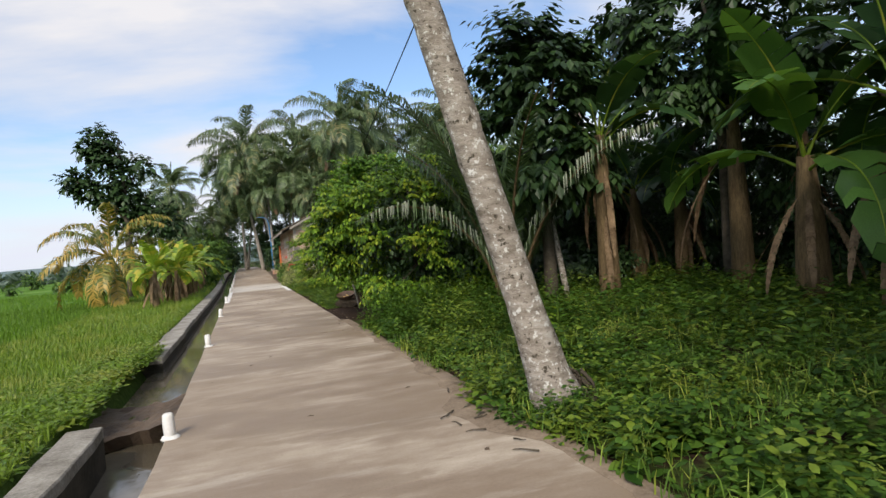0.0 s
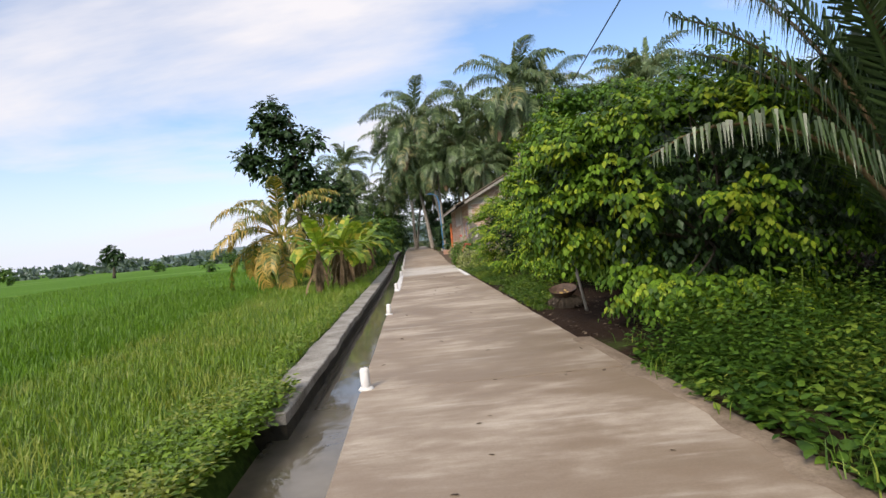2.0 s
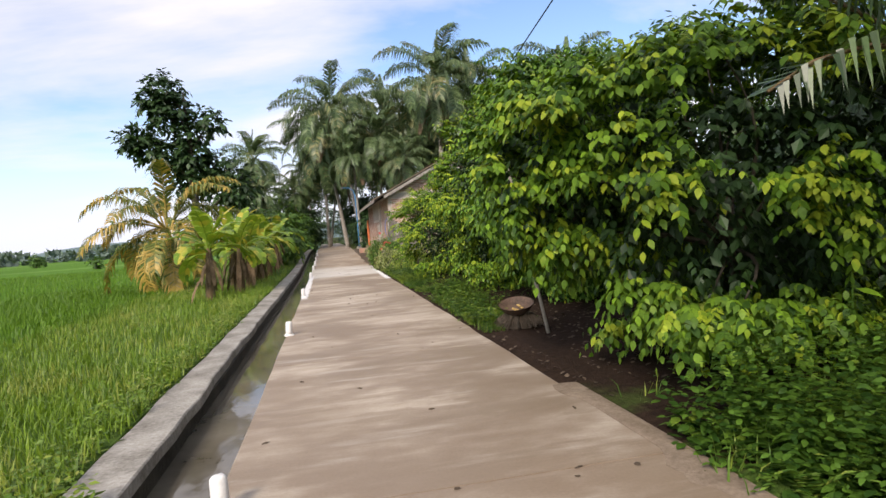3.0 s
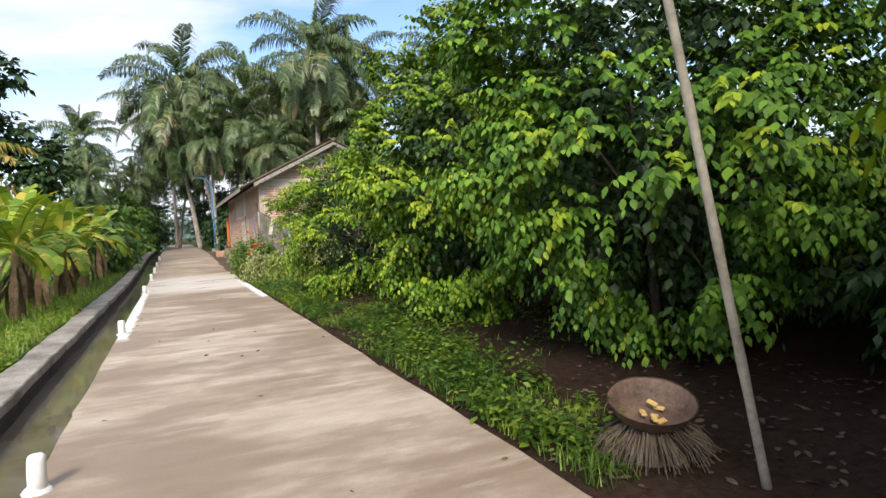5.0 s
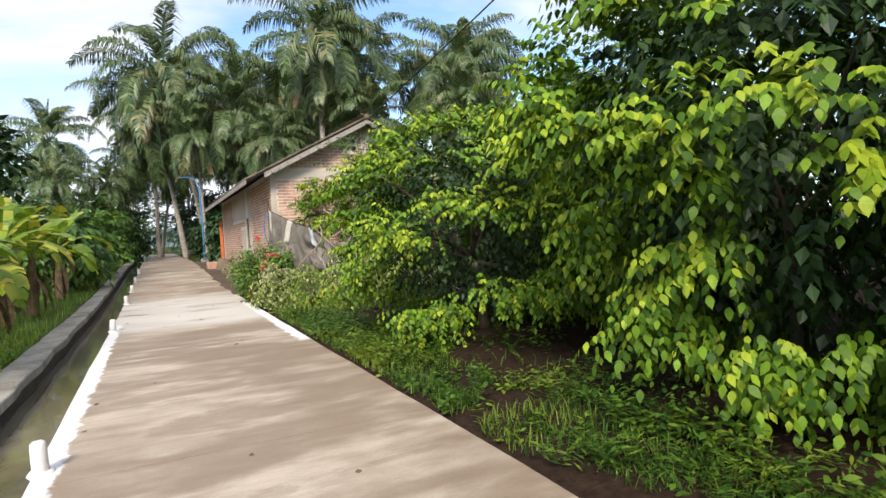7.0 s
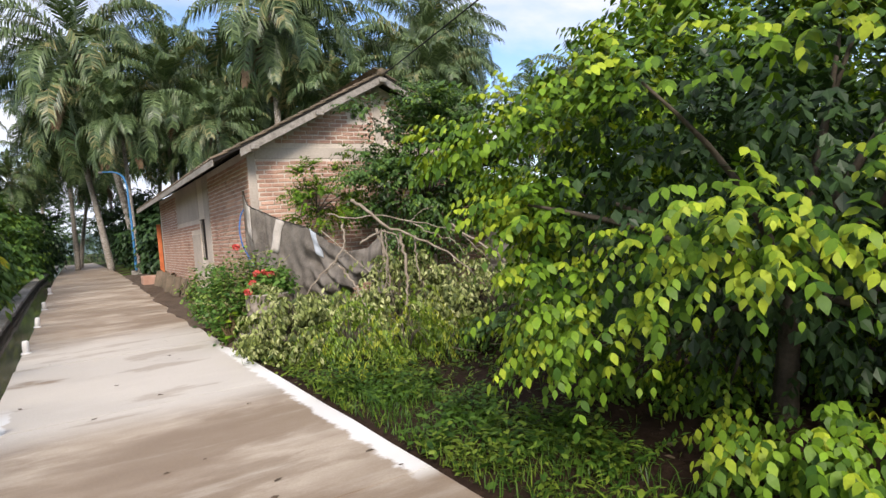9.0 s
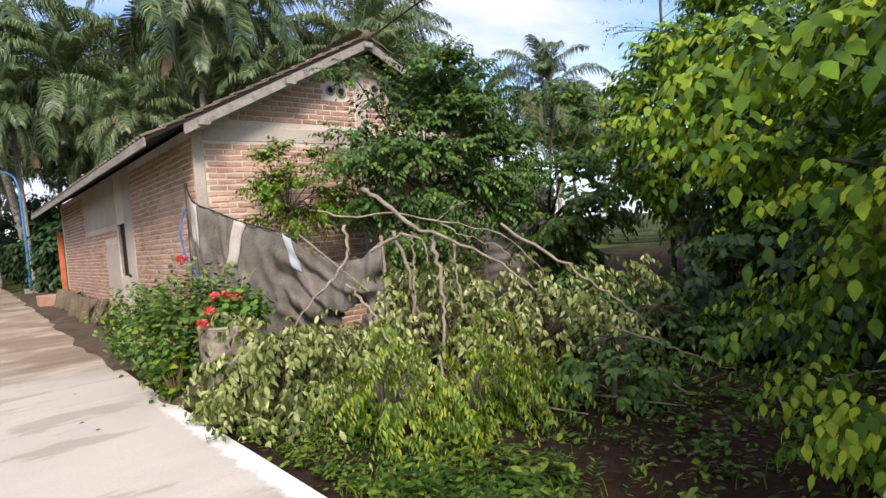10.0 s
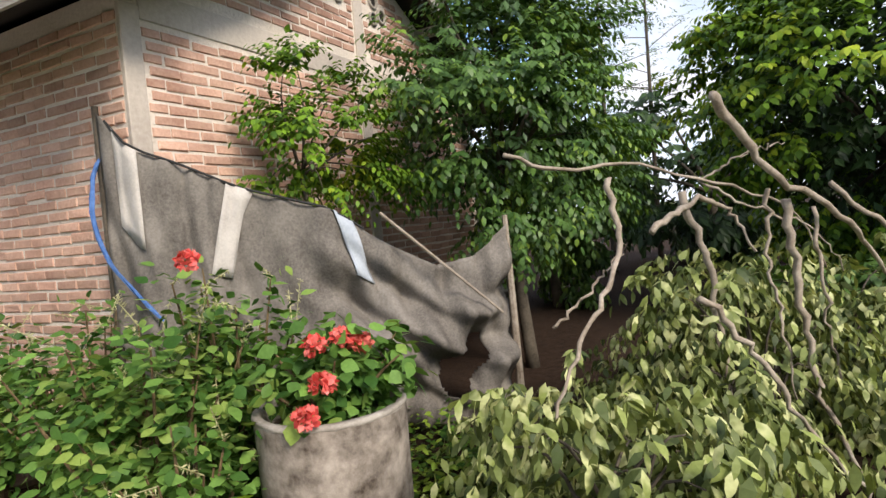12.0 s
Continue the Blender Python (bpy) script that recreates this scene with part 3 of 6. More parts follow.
for i, yy in enumerate(post_ys[1:]):
    copy_thing(post0, pose(0.055, yy, float(rise(yy)), (i * 37) % 5 - 2, (i * 53) % 7 - 4, 0))


# ---------------- the brick house ----------------
HX0, HX1, HY0, HY1 = 3.45, 8.45, 25.18, 37.2
RIDGE_X, RIDGE_Z, SLOPE = 5.95, 4.45, 0.508


def roof_z(x):
    return RIDGE_Z - SLOPE * abs(x - RIDGE_X)


house = thing("house", "unrendered red brick house with a low tiled gable roof", "house")


def prism(poly, axis, a, b):
    """A flat outline, thickened along x or y."""
    bm = bmesh.new()
    mk = (lambda p, q: (q, p[0], p[1])) if axis == "x" else (lambda p, q: (p[0], q, p[1]))
    lo = [bm.verts.new(mk(p, a)) for p in poly]
    hi = [bm.verts.new(mk(p, b)) for p in poly]
    bm.faces.new(lo)
    bm.faces.new(hi[::-1])
    for i in range(len(poly)):
        j = (i + 1) % len(poly)
        bm.faces.new((lo[i], hi[i], hi[j], lo[j]))
    bmesh.ops.recalc_face_normals(bm, faces=bm.faces)
    return bm


gable = part("gable_wall", prism([(HX0, -0.1), (HX1, -0.1), (HX1, roof_z(HX1) - 0.10), (RIDGE_X, RIDGE_Z - 0.10), (HX0, roof_z(HX0) - 0.10)], "y", HY0, HY0 + 0.14), M_MORTAR, house)
part("back_wall", prism([(HX0, 0), (HX1, 0), (HX1, roof_z(HX1) - 0.10), (RIDGE_X, RIDGE_Z - 0.10), (HX0, roof_z(HX0) - 0.10)], "y", HY1 - 0.14, HY1), M_MORTAR, house)
part("far_wall", box(HX1 - 0.14, HX1, HY0 + 0.142, HY1 - 0.142, 0, roof_z(HX1) - 0.12), M_MORTAR, house)
# road-side wall with its slit window
WY0, WY1, WZ0, WZ1 = 29.35, 30.05, 1.12, 2.10
top_l = roof_z(HX0) - 0.12
bm = box(HX0, HX0 + 0.14, HY0 + 0.142, WY0, -0.1, top_l)
add_box(bm, HX0, HX0 + 0.14, WY1, HY1 - 0.142, -0.1, top_l)
add_box(bm, HX0, HX0 + 0.14, WY0, WY1, -0.1, WZ0)
add_box(bm, HX0, HX0 + 0.14, WY0, WY1, WZ1, top_l)
side_wall = part("side_wall", bm, M_MORTAR, house)
win = part("window", box(HX0 + 0.02, HX0 + 0.05, WY0, WY0 + 0.07, WZ0, WZ1), M_GREYWOOD, house, "dark unglazed window slit")
part("frame_post", box(HX0 + 0.02, HX0 + 0.05, WY1 - 0.07, WY1, WZ0, WZ1), M_GREYWOOD, win)
# near-black panel standing in for the unlit room; the opening has no shutter
part("shutter", box(HX0 + 0.06, HX0 + 0.08, WY0 + 0.07, WY1 - 0.07, WZ0, WZ1), M_DARK, win)
# rendered panel round the window
bm = box(HX0 - 0.012, HX0 - 0.0005, 28.75, WY0 - 0.002, 0.5, top_l - 0.02, bevel=0.004)
add_box(bm, HX0 - 0.012, HX0 - 0.0005, WY1 + 0.002, 31.2, 0.5, 1.75, bevel=0.004)
add_box(bm, HX0 - 0.012, HX0 - 0.0005, WY1 + 0.002, 33.4, 2.12, top_l - 0.02, bevel=0.004)
part("render_patch", bm, M_PLASTER, house, "grey cement render patch")
# concrete columns and tie beam
for a, b, z0, z1 in ((HX0 - 0.006, HX0 + 0.13, -0.1, 2.98), (RIDGE_X - 0.03, RIDGE_X + 0.12, -0.1, RIDGE_Z - 0.16)):
    part("column", box(a, b, HY0 - 0.016, HY0 + 0.02, z0, z1, bevel=0.006), M_PLASTER, house, "grey cement column")
for a, b, z1 in ((HX0 + 0.132, RIDGE_X - 0.032, 3.10), (RIDGE_X + 0.122, HX1, 3.05)):
    part("tie_beam", box(a, b, HY0 - 0.012, HY0 + 0.02, 2.90, z1, bevel=0.006), M_PLASTER, house, "grey cement tie beam")


def ring_vent(x, z, r, material=M_RIM):
    """A cement ring round a near-black disc that stands for its shaded hollow, set in the gable."""
    n = 14
    v, f = [], []
    for k, (rr, yy) in enumerate(((r * 1.45, HY0 - 0.004), (r * 1.4, HY0 - 0.026), (r * 1.02, HY0 - 0.026), (r, HY0 - 0.002))):
        for i in range(n):
            a = 2 * math.pi * i / n
            v.append((x + rr * math.cos(a), yy, z + rr * math.sin(a)))
    for k in range(3):
        f += [(k * n + i, k * n + (i + 1) % n, (k + 1) * n + (i + 1) % n, (k + 1) * n + i) for i in range(n)]
    ring = link_mesh("vent_ring", v, f, material, house, "cement ring vent", smooth=True)
    # disc in near-black paints the shade inside the ring
    d = [(x + r * 1.0 * math.cos(2 * math.pi * i / n), HY0 - 0.006, z + r * 1.0 * math.sin(2 * math.pi * i / n)) for i in range(n)]
    d += [(a, HY0 + 0.05, c) for a, b, c in d]
    link_mesh("hollow", d, [tuple(range(n))] + [(i, (i + 1) % n, (i + 1) % n + n, i + n) for i in range(n)], M_DARK, ring)


for x, z, r in ((5.66, 3.88, 0.045), (5.68, 3.68, 0.055), (5.50, 3.70, 0.05), (6.28, 3.78, 0.055), (6.42, 3.66, 0.055), (6.26, 3.60, 0.05)):
    ring_vent(x, z, r)
# near-black block paints the shade of a small hole
part("putlog_hole", box(3.955, 4.02, HY0 - 0.004, HY0 + 0.02, 3.01, 3.07), M_DARK, house)

# roof
def slope_slab(sign):
    x0, x1 = (2.82, RIDGE_X) if sign < 0 else (RIDGE_X, 9.08)
    return prism([(x0, roof_z(x0) - 0.06), (x1, roof_z(x1) - 0.06), (x1, roof_z(x1) - 0.02), (x0, roof_z(x0) - 0.02)], "y", 24.76, 37.9)


roof = part("roof", slope_slab(-1), M_DARK, house, "low gable roof of mossy clay tiles")
part("roof_slope", slope_slab(1), M_DARK, roof)


def tile_shape(run=0.27, wide=0.21):
    """One curved clay tile: ends at the lower edge."""
    v, f = [], []
    prof = [(0, 0.0), (0.25, -0.012), (0.55, -0.006), (0.8, 0.022), (1.0, 0.006)]
    for s in (0, 1):
        for t in (0.018, 0.0):
            for p, h in prof:
                v.append((s * run, p * wide, h + t + (0.02 if s == 0 else 0)))
    k = len(prof)
    for i in range(k - 1):
        f += [(i, i + 1, 2 * k + i + 1, 2 * k + i), (k + i, 3 * k + i, 3 * k + i + 1, k + i + 1), (i, k + i, k + i + 1, i + 1)]
    f += [(0, 2 * k, 3 * k, k), (k - 1, 2 * k - 1, 4 * k - 1, 3 * k - 1)]
    return np.array(v), f


def lay_tiles():
    tv, tf = tile_shape()
    ang = math.atan(SLOPE)
    me = bpy.data.meshes.new("roof_tile")
    me.from_pydata(tv.tolist(), [], tf)
    me.materials.append(M_TILE)
    rest = []
    rng = np.random.default_rng(14)
    for sign in (-1, 1):
        for r in range(15):
            d = 3.52 - r * 0.245
            x = RIDGE_X + sign * d * math.cos(ang)
            z = RIDGE_Z - d * math.sin(ang) - 0.02
            for c in range(62):
                y = 24.745 + c * 0.212
                m = Matrix.Translation((x, y, z)) @ Matrix.Rotation(0 if sign < 0 else math.pi, 4, "Z") @ Matrix.Rotation(-ang, 4, "Y") @ Matrix.Translation((0, 0 if sign < 0 else -0.21, 0)) @ Matrix.Rotation(rng.normal(0, 0.02), 4, "Z")
                if c < 3:
                    o = new("roof_tile", me)
                    o.parent = roof
                    o.matrix_basis = m
                else:
                    mm = np.array(m)
                    rest.append((tv @ mm[:3, :3].T + mm[:3, 3], tf))
    v, f = join(rest)
    link_mesh("tile_field", v, f, M_TILE, roof)["kind"] = "stuff"


bm = bmesh.new()
for sign in (-1, 1):
    x0, x1 = (3.25, RIDGE_X) if sign < 0 else (RIDGE_X, 9.02)
    p = [(x0, roof_z(x0) - 0.19), (x1, roof_z(x1) - 0.19), (x1, roof_z(x1) - 0.062), (x0, roof_z(x0) - 0.062)]
    q = prism(p, "y", 24.765, 24.795)
    tmp = bpy.data.meshes.new("tmp")
    q.to_mesh(tmp)
    bm.from_mesh(tmp)
    q.free()
    bpy.data.meshes.remove(tmp)
part("bargeboard", bm, M_GREYWOOD, house, "weathered grey bargeboard")
for x in (3.48, 4.66, 5.95, 7.2, 8.4):
    z = roof_z(x) - 0.135
    part("purlin", box(x - 0.07, x + 0.07, 24.70, HY0 + 0.1, z - 0.06, z + 0.02, bevel=0.008), M_GREYWOOD, house, "pale sawn purlin end")
v, f = tube([(RIDGE_X, 24.72, RIDGE_Z + 0.0), (RIDGE_X, 31, RIDGE_Z + 0.01), (RIDGE_X, 37.9, RIDGE_Z)], [0.075, 0.075, 0.075], 8)
link_mesh("ridge_cap", v, f, M_TILE, roof, smooth=True)
part("eave_board", box(2.80, 2.82, 24.80, 37.9, 2.74, 2.845), M_GREYWOOD, house)

# porch door, open at the far end of the side wall
door = part("door", box(3.31, 3.44, 37.28, 37.33, 0.42, 2.3, bevel=0.008), M_ORANGE, house, "open orange-painted wooden door")
part("rail", box(3.32, 3.43, 37.262, 37.279, 1.25, 1.35, bevel=0.004), M_ORANGE, door)
part("doorstep", box(2.75, 3.6, 37.4, 38.2, 0.1, 0.55, bevel=0.02), M_BRICK, house, "low brick step")


def stack_tiles():
    """Old roof tiles leaning in a row against the wall foot."""
    rng = np.random.default_rng(9)
    tv, tf = tile_shape(0.5, 0.34)
    first = None
    for i in range(17):
        y = 31.2 + i * 0.34
        g = float(rise(y))
        m = pose(3.17 + rng.normal(0, 0.02), y, g + 0.02, 0, -70 + rng.normal(0, 5), rng.normal(0, 14))
        if first is None:
            first = tagged(link_mesh("leaning_tile", tv, tf, M_TILE), "old clay roof tile leaning against the house wall", "roof tile", "leaning roof tiles")
            first.matrix_basis = m
        else:
            copy_thing(first, m)


stack_tiles()


# street lamp beyond the house
def build_lamp():
    lamp = thing("street_lamp", "blue-painted steel street lamp with a curved arm", "street lamp")
    g = float(rise(44))
    v, f = tube([(3.1, 44, g), (3.1, 44, 2.2), (3.05, 44, 4.3)], [0.06, 0.05, 0.04], 10, 10)
    link_mesh("pole", v, f, M_BLUE, lamp, smooth=True)
    v, f = tube([(3.05, 44, 4.25), (2.98, 44.3, 4.75), (2.7, 45, 5.05), (2.2, 46, 5.15)], [0.035, 0.03, 0.028, 0.025], 8, 16)
    link_mesh("arm", v, f, M_BLUE, lamp, smooth=True)
    part("lamp_head", box(2.08, 2.28, 45.9, 46.3, 5.10, 5.18, bevel=0.02), M_TIN, lamp)
    part("foot", box(2.9, 3.3, 43.8, 44.2, g - 0.05, g + 0.18, bevel=0.02), M_CONC, lamp)


build_lamp()

# power cable from the gable towards the lane's near end
def build_cable():
    a, b = np.array([6.0, 24.70, 4.42]), np.array([2.3, -14.0, 5.9])
    t = np.linspace(0, 1, 30)[:, None]
    p = a * (1 - t) + b * t
    p[:, 2] -= 0.8 * (t * (1 - t))[:, 0]
    v, f = tube(p, [0.012] * 30, 6)
    tagged(link_mesh("power_cable", v, f, M_CABLE), "thin black overhead cable running to the gable", "cable")


build_cable()


# ---------------- trees and bushes ----------------
def limb_set(rng, base, tops, r0, sides=7):
    """Limbs that fork from a trunk towards given places."""
    out = []
    for t in tops:
        t = np.array(t)
        mid = base + (t - base) * 0.5 + np.array([*rng.normal(0, 0.12, 2), 0.15])
        out.append(tube([base, mid, t], [r0, r0 * 0.6, r0 * 0.22], sides, 7))
    return out


def bush_tree(seed, x, y, rx, ry, top, low, label, sprays=2600, clumps=75, mat=L_BUSH, leaf=(0.066, 0.033), pairs=5, spray=0.27, trunk_r=0.07, name="tree", full=True, hang=0.6, shell=0.5, bark=M_TWIG, cat="tree", inner=0.0, shoots=0.0, square=2.0, puff=1.0, foot=(0.0, 0.0)):
    """A leafy low-branched tree: trunk, limbs and a crown of pinnate sprays gathered in clumps round a core coloured
    dark for shade.
    """
    rng = np.random.default_rng(seed)
    g = float(ground_z(x, y))
    root = thing(name, label, cat)
    zc, rz = (top + low) / 2, (top - low) / 2
    C = unit(rng.normal(0, 1, (clumps, 3)))
    lump = 1 + 0.13 * np.sin(C[:, 0] * 5 + seed) * np.sin(C[:, 1] * 4.3 + 2 * seed) + 0.1 * np.sin(C[:, 2] * 7 + seed * 1.7)
    C /= (np.abs(C) ** square).sum(1, keepdims=True) ** (1 / square)
    C *= rng.uniform(shell, 1.0, (clumps, 1)) ** 0.6 * lump[:, None]
    C = C * np.array([rx, ry, rz]) * 0.9 + np.array([x, y, zc])
    base = np.array([x + foot[0], y + foot[1], g - 0.05])
    fork = np.array([x + rng.normal(0, 0.1), y + rng.normal(0, 0.1), g + max(0.5, (low - g) + 0.6 * rz)])
    v, f = tube([base, (base + fork) / 2 + np.array([0.06, 0.03, 0]), fork], [trunk_r * 1.35, trunk_r, trunk_r * 0.8], 9, 8)
    link_mesh("trunk", v, f, bark, root, smooth=True)
    pick = rng.choice(clumps, min(14 if full else 5, clumps), replace=False)
    for v, f in limb_set(rng, fork, C[pick], trunk_r * 0.5, 6):
        link_mesh("limb", v, f, bark, root, smooth=True)
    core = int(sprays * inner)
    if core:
        # inner leaves take a dark colour that paints the crown's own shade
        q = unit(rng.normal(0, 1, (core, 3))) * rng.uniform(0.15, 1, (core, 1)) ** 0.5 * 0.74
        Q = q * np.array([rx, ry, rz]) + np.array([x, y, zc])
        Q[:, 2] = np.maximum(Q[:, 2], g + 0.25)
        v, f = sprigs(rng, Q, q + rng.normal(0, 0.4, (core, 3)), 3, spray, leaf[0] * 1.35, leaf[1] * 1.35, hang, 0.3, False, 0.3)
        link_mesh("inner_foliage", v, f, L_DARK, root, "inner leaves coloured dark for the shade inside the crown")
        sprays -= core
    which = rng.integers(0, clumps, sprays)
    size = rng.uniform(0.28, 0.55, clumps) * (rx + ry) / 4.2 * puff
    off = rng.normal(0, 1, (sprays, 3))
    off = unit(off) * rng.uniform(0.2, 1, (sprays, 1)) * size[which][:, None] * np.array([1.2, 1.2, 0.5])
    P = C[which] + off
    P[:, 2] = np.maximum(P[:, 2], g + 0.12)
    outw = unit(P - np.array([x, y, zc - 0.3 * rz]))
    D = outw * 1.0 + unit(off) * 0.7 + rng.normal(0, 0.35, (sprays, 3)) + DOWN * 0.1
    fresh = np.zeros(sprays, bool)
    if shoots:
        # fresh yellow-green shoots at the outer tips of each clump
        fresh = np.sum(unit(off) * unit(outw + np.array([0, 0, 0.6])), 1) > rng.normal(shoots, 0.25, sprays) + np.where(P[:, 2] < zc - 0.35 * rz, 0.3, 0.0)
        v, f = sprigs(rng, P[fresh], D[fresh], pairs, spray * 0.8, leaf[0] * 0.9, leaf[1] * 0.9, hang, 0.3, full, 0.18)
        link_mesh("young_growth", v, f, L_SHOOT, root, "fresh yellow-green shoots")["kind"] = "stuff"
    v, f = sprigs(rng, P[~fresh], D[~fresh], pairs, spray, leaf[0], leaf[1], hang, 0.3, full, 0.18)
    link_mesh("crown", v, f, mat, root)
    return root


BUSH = "low-branched tree with dense glossy pinnate leaves beside the lane"
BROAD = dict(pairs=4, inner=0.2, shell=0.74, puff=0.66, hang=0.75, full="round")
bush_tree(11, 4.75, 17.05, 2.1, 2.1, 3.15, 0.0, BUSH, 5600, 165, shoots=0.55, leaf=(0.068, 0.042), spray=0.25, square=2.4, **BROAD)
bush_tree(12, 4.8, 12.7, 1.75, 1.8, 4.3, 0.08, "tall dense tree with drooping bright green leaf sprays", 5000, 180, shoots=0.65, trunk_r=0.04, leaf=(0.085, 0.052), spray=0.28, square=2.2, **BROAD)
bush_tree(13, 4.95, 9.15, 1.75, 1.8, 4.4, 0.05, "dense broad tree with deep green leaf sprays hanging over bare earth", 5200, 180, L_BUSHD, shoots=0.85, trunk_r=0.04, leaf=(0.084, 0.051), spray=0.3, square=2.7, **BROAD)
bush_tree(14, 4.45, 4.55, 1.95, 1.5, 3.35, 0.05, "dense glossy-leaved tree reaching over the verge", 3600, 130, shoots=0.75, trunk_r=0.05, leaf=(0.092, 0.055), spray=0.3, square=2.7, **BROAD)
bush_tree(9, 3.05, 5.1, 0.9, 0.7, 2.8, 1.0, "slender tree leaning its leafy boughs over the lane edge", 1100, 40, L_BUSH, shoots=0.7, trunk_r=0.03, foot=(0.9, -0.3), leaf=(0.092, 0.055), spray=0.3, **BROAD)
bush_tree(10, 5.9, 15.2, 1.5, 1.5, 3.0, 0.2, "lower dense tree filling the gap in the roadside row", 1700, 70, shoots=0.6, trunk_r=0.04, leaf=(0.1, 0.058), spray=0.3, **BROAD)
# bushes added in near-black leaf to stand for shade beneath and between trees
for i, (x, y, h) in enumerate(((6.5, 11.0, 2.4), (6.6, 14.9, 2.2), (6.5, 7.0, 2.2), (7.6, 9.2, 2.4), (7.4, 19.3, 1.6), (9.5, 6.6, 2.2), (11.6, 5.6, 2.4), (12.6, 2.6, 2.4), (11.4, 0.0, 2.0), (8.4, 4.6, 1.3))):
    bush_tree(22 + i, x, y, 1.2, 1.5, h, 0.05, "added undergrowth coloured near-black for the shade under the roadside trees", 800, 45, L_DARK, (0.13, 0.07), pairs=4, spray=0.35, full=False, name="undergrowth", trunk_r=0.03, cat="shrub", inner=0.3)
bush_tree(15, 8.2, 12.0, 2.6, 3.2, 5.6, 0.8, "dark leafy tree behind the roadside trees", 1000, 60, L_MID, (0.16, 0.09), pairs=4, spray=0.45, full=False)
bush_tree(16, 8.4, 17.0, 2.5, 2.5, 4.6, 0.6, "dark leafy tree behind the roadside trees", 1000, 60, L_MID, (0.16, 0.09), pairs=4, spray=0.45, full=False)
bush_tree(17, 6.25, 23.75, 1.8, 0.95, 4.25, 0.9, "small-leaved tree growing against the brick gable", 2700, 75, L_MID, (0.075, 0.038), spray=0.28, trunk_r=0.05, shell=0.2, inner=0.15)
bush_tree(18, 4.55, 24.6, 0.85, 0.4, 2.95, 1.45, "thin leafy sapling in front of the brick wall", 420, 24, L_BUSH, (0.06, 0.034), spray=0.25, trunk_r=0.02, name="sapling", shell=0.3)
bush_tree(19, 9.4, 20.4, 2.3, 2.1, 4.7, 0.5, "spreading tree with bright layered foliage", 4200, 110, leaf=(0.11, 0.06), spray=0.34, inner=0.25, shell=0.7, pairs=4, shoots=0.75, puff=0.85)
bush_tree(20, 9.4, 24.4, 1.6, 1.2, 4.0, 0.4, "leafy tree beside the house", 1000, 40, L_MID, (0.12, 0.06))
# the grove's shade is put into the dark leaf colour of these trees
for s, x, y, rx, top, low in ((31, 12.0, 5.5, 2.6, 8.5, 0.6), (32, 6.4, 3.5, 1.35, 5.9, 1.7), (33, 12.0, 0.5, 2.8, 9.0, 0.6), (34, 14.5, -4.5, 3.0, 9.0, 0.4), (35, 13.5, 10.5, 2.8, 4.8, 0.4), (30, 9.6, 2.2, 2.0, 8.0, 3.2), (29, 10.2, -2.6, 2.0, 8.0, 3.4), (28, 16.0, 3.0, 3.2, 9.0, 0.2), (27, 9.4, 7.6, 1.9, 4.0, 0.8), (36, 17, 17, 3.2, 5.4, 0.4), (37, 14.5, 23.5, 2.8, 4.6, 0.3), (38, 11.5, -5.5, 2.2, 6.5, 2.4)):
    bush_tree(s, x, y - 1.1, rx, rx, top, low, "leafy grove tree coloured dark for the grove's shade", 950, 55, L_DARK, (0.24, 0.13), pairs=4, spray=0.5, full=False, trunk_r=0.11)


def tall_tree(seed, x, y, base_z, lobes, mat, label, leaf=(0.34, 0.2), per=120):
    """A tree with a bare stem and separate rounded leaf masses."""
    rng = np.random.default_rng(seed)
    root = thing("tree", label, "tree")
    top = np.array([x, y, max(l[2] for l in lobes) - 0.3])
    v, f = tube([(x, y, base_z), (x + 0.2, y, (base_z + top[2]) / 2), top], [0.26, 0.17, 0.05], 8, 10)
    link_mesh("trunk", v, f, M_TWIG, root, smooth=True)
    pcs, arr = [], []
    for lx, ly, lz, r in lobes:
        b = np.array([x + 0.15, y, max(base_z + 1, lz - 1.6)])
        pcs.append(tube([b, (b + np.array([lx, ly, lz])) / 2, (lx, ly, lz)], [0.09, 0.06, 0.03], 6, 6))
        n = int(per * r * r)
        d = unit(rng.normal(0, 1, (n, 3)))
        P = np.array([lx, ly, lz]) + d * r * rng.uniform(0.35, 1.0, (n, 1)) * np.array([1, 1, 0.8])
        arr.append(sprigs(rng, P, d + rng.normal(0, 0.4, (n, 3)), 3, 0.45, leaf[0], leaf[1], 0.3, 0.3, False))
    for v, f in pcs:
        link_mesh("limb", v, f, M_TWIG, root, smooth=True)
    v, f = join(arr)
    link_mesh("crown", v, f, mat, root)
    return root


tall_tree(41, -5.6, 30.5, -0.3, [(-6.5, 30.5, 9.3, 0.75), (-7.0, 30.5, 8.5, 0.65), (-6.0, 30.3, 8.3, 0.7), (-6.5, 30.2, 7.6, 0.6), (-7.9, 30.5, 6.8, 0.75), (-7.2, 30.5, 6.3, 0.7), (-4.5, 30.5, 7.6, 0.65), (-5.4, 30.5, 7.0, 0.6), (-5.4, 30.5, 6.1, 0.8), (-6.4, 30.5, 5.9, 0.8), (-4.5, 31, 5.4, 0.8), (-5.6, 31, 4.9, 1.0), (-3.7, 31.2, 4.3, 1.1)], L_DARK, "tall dark broadleaf tree with separate leaf masses", per=130)
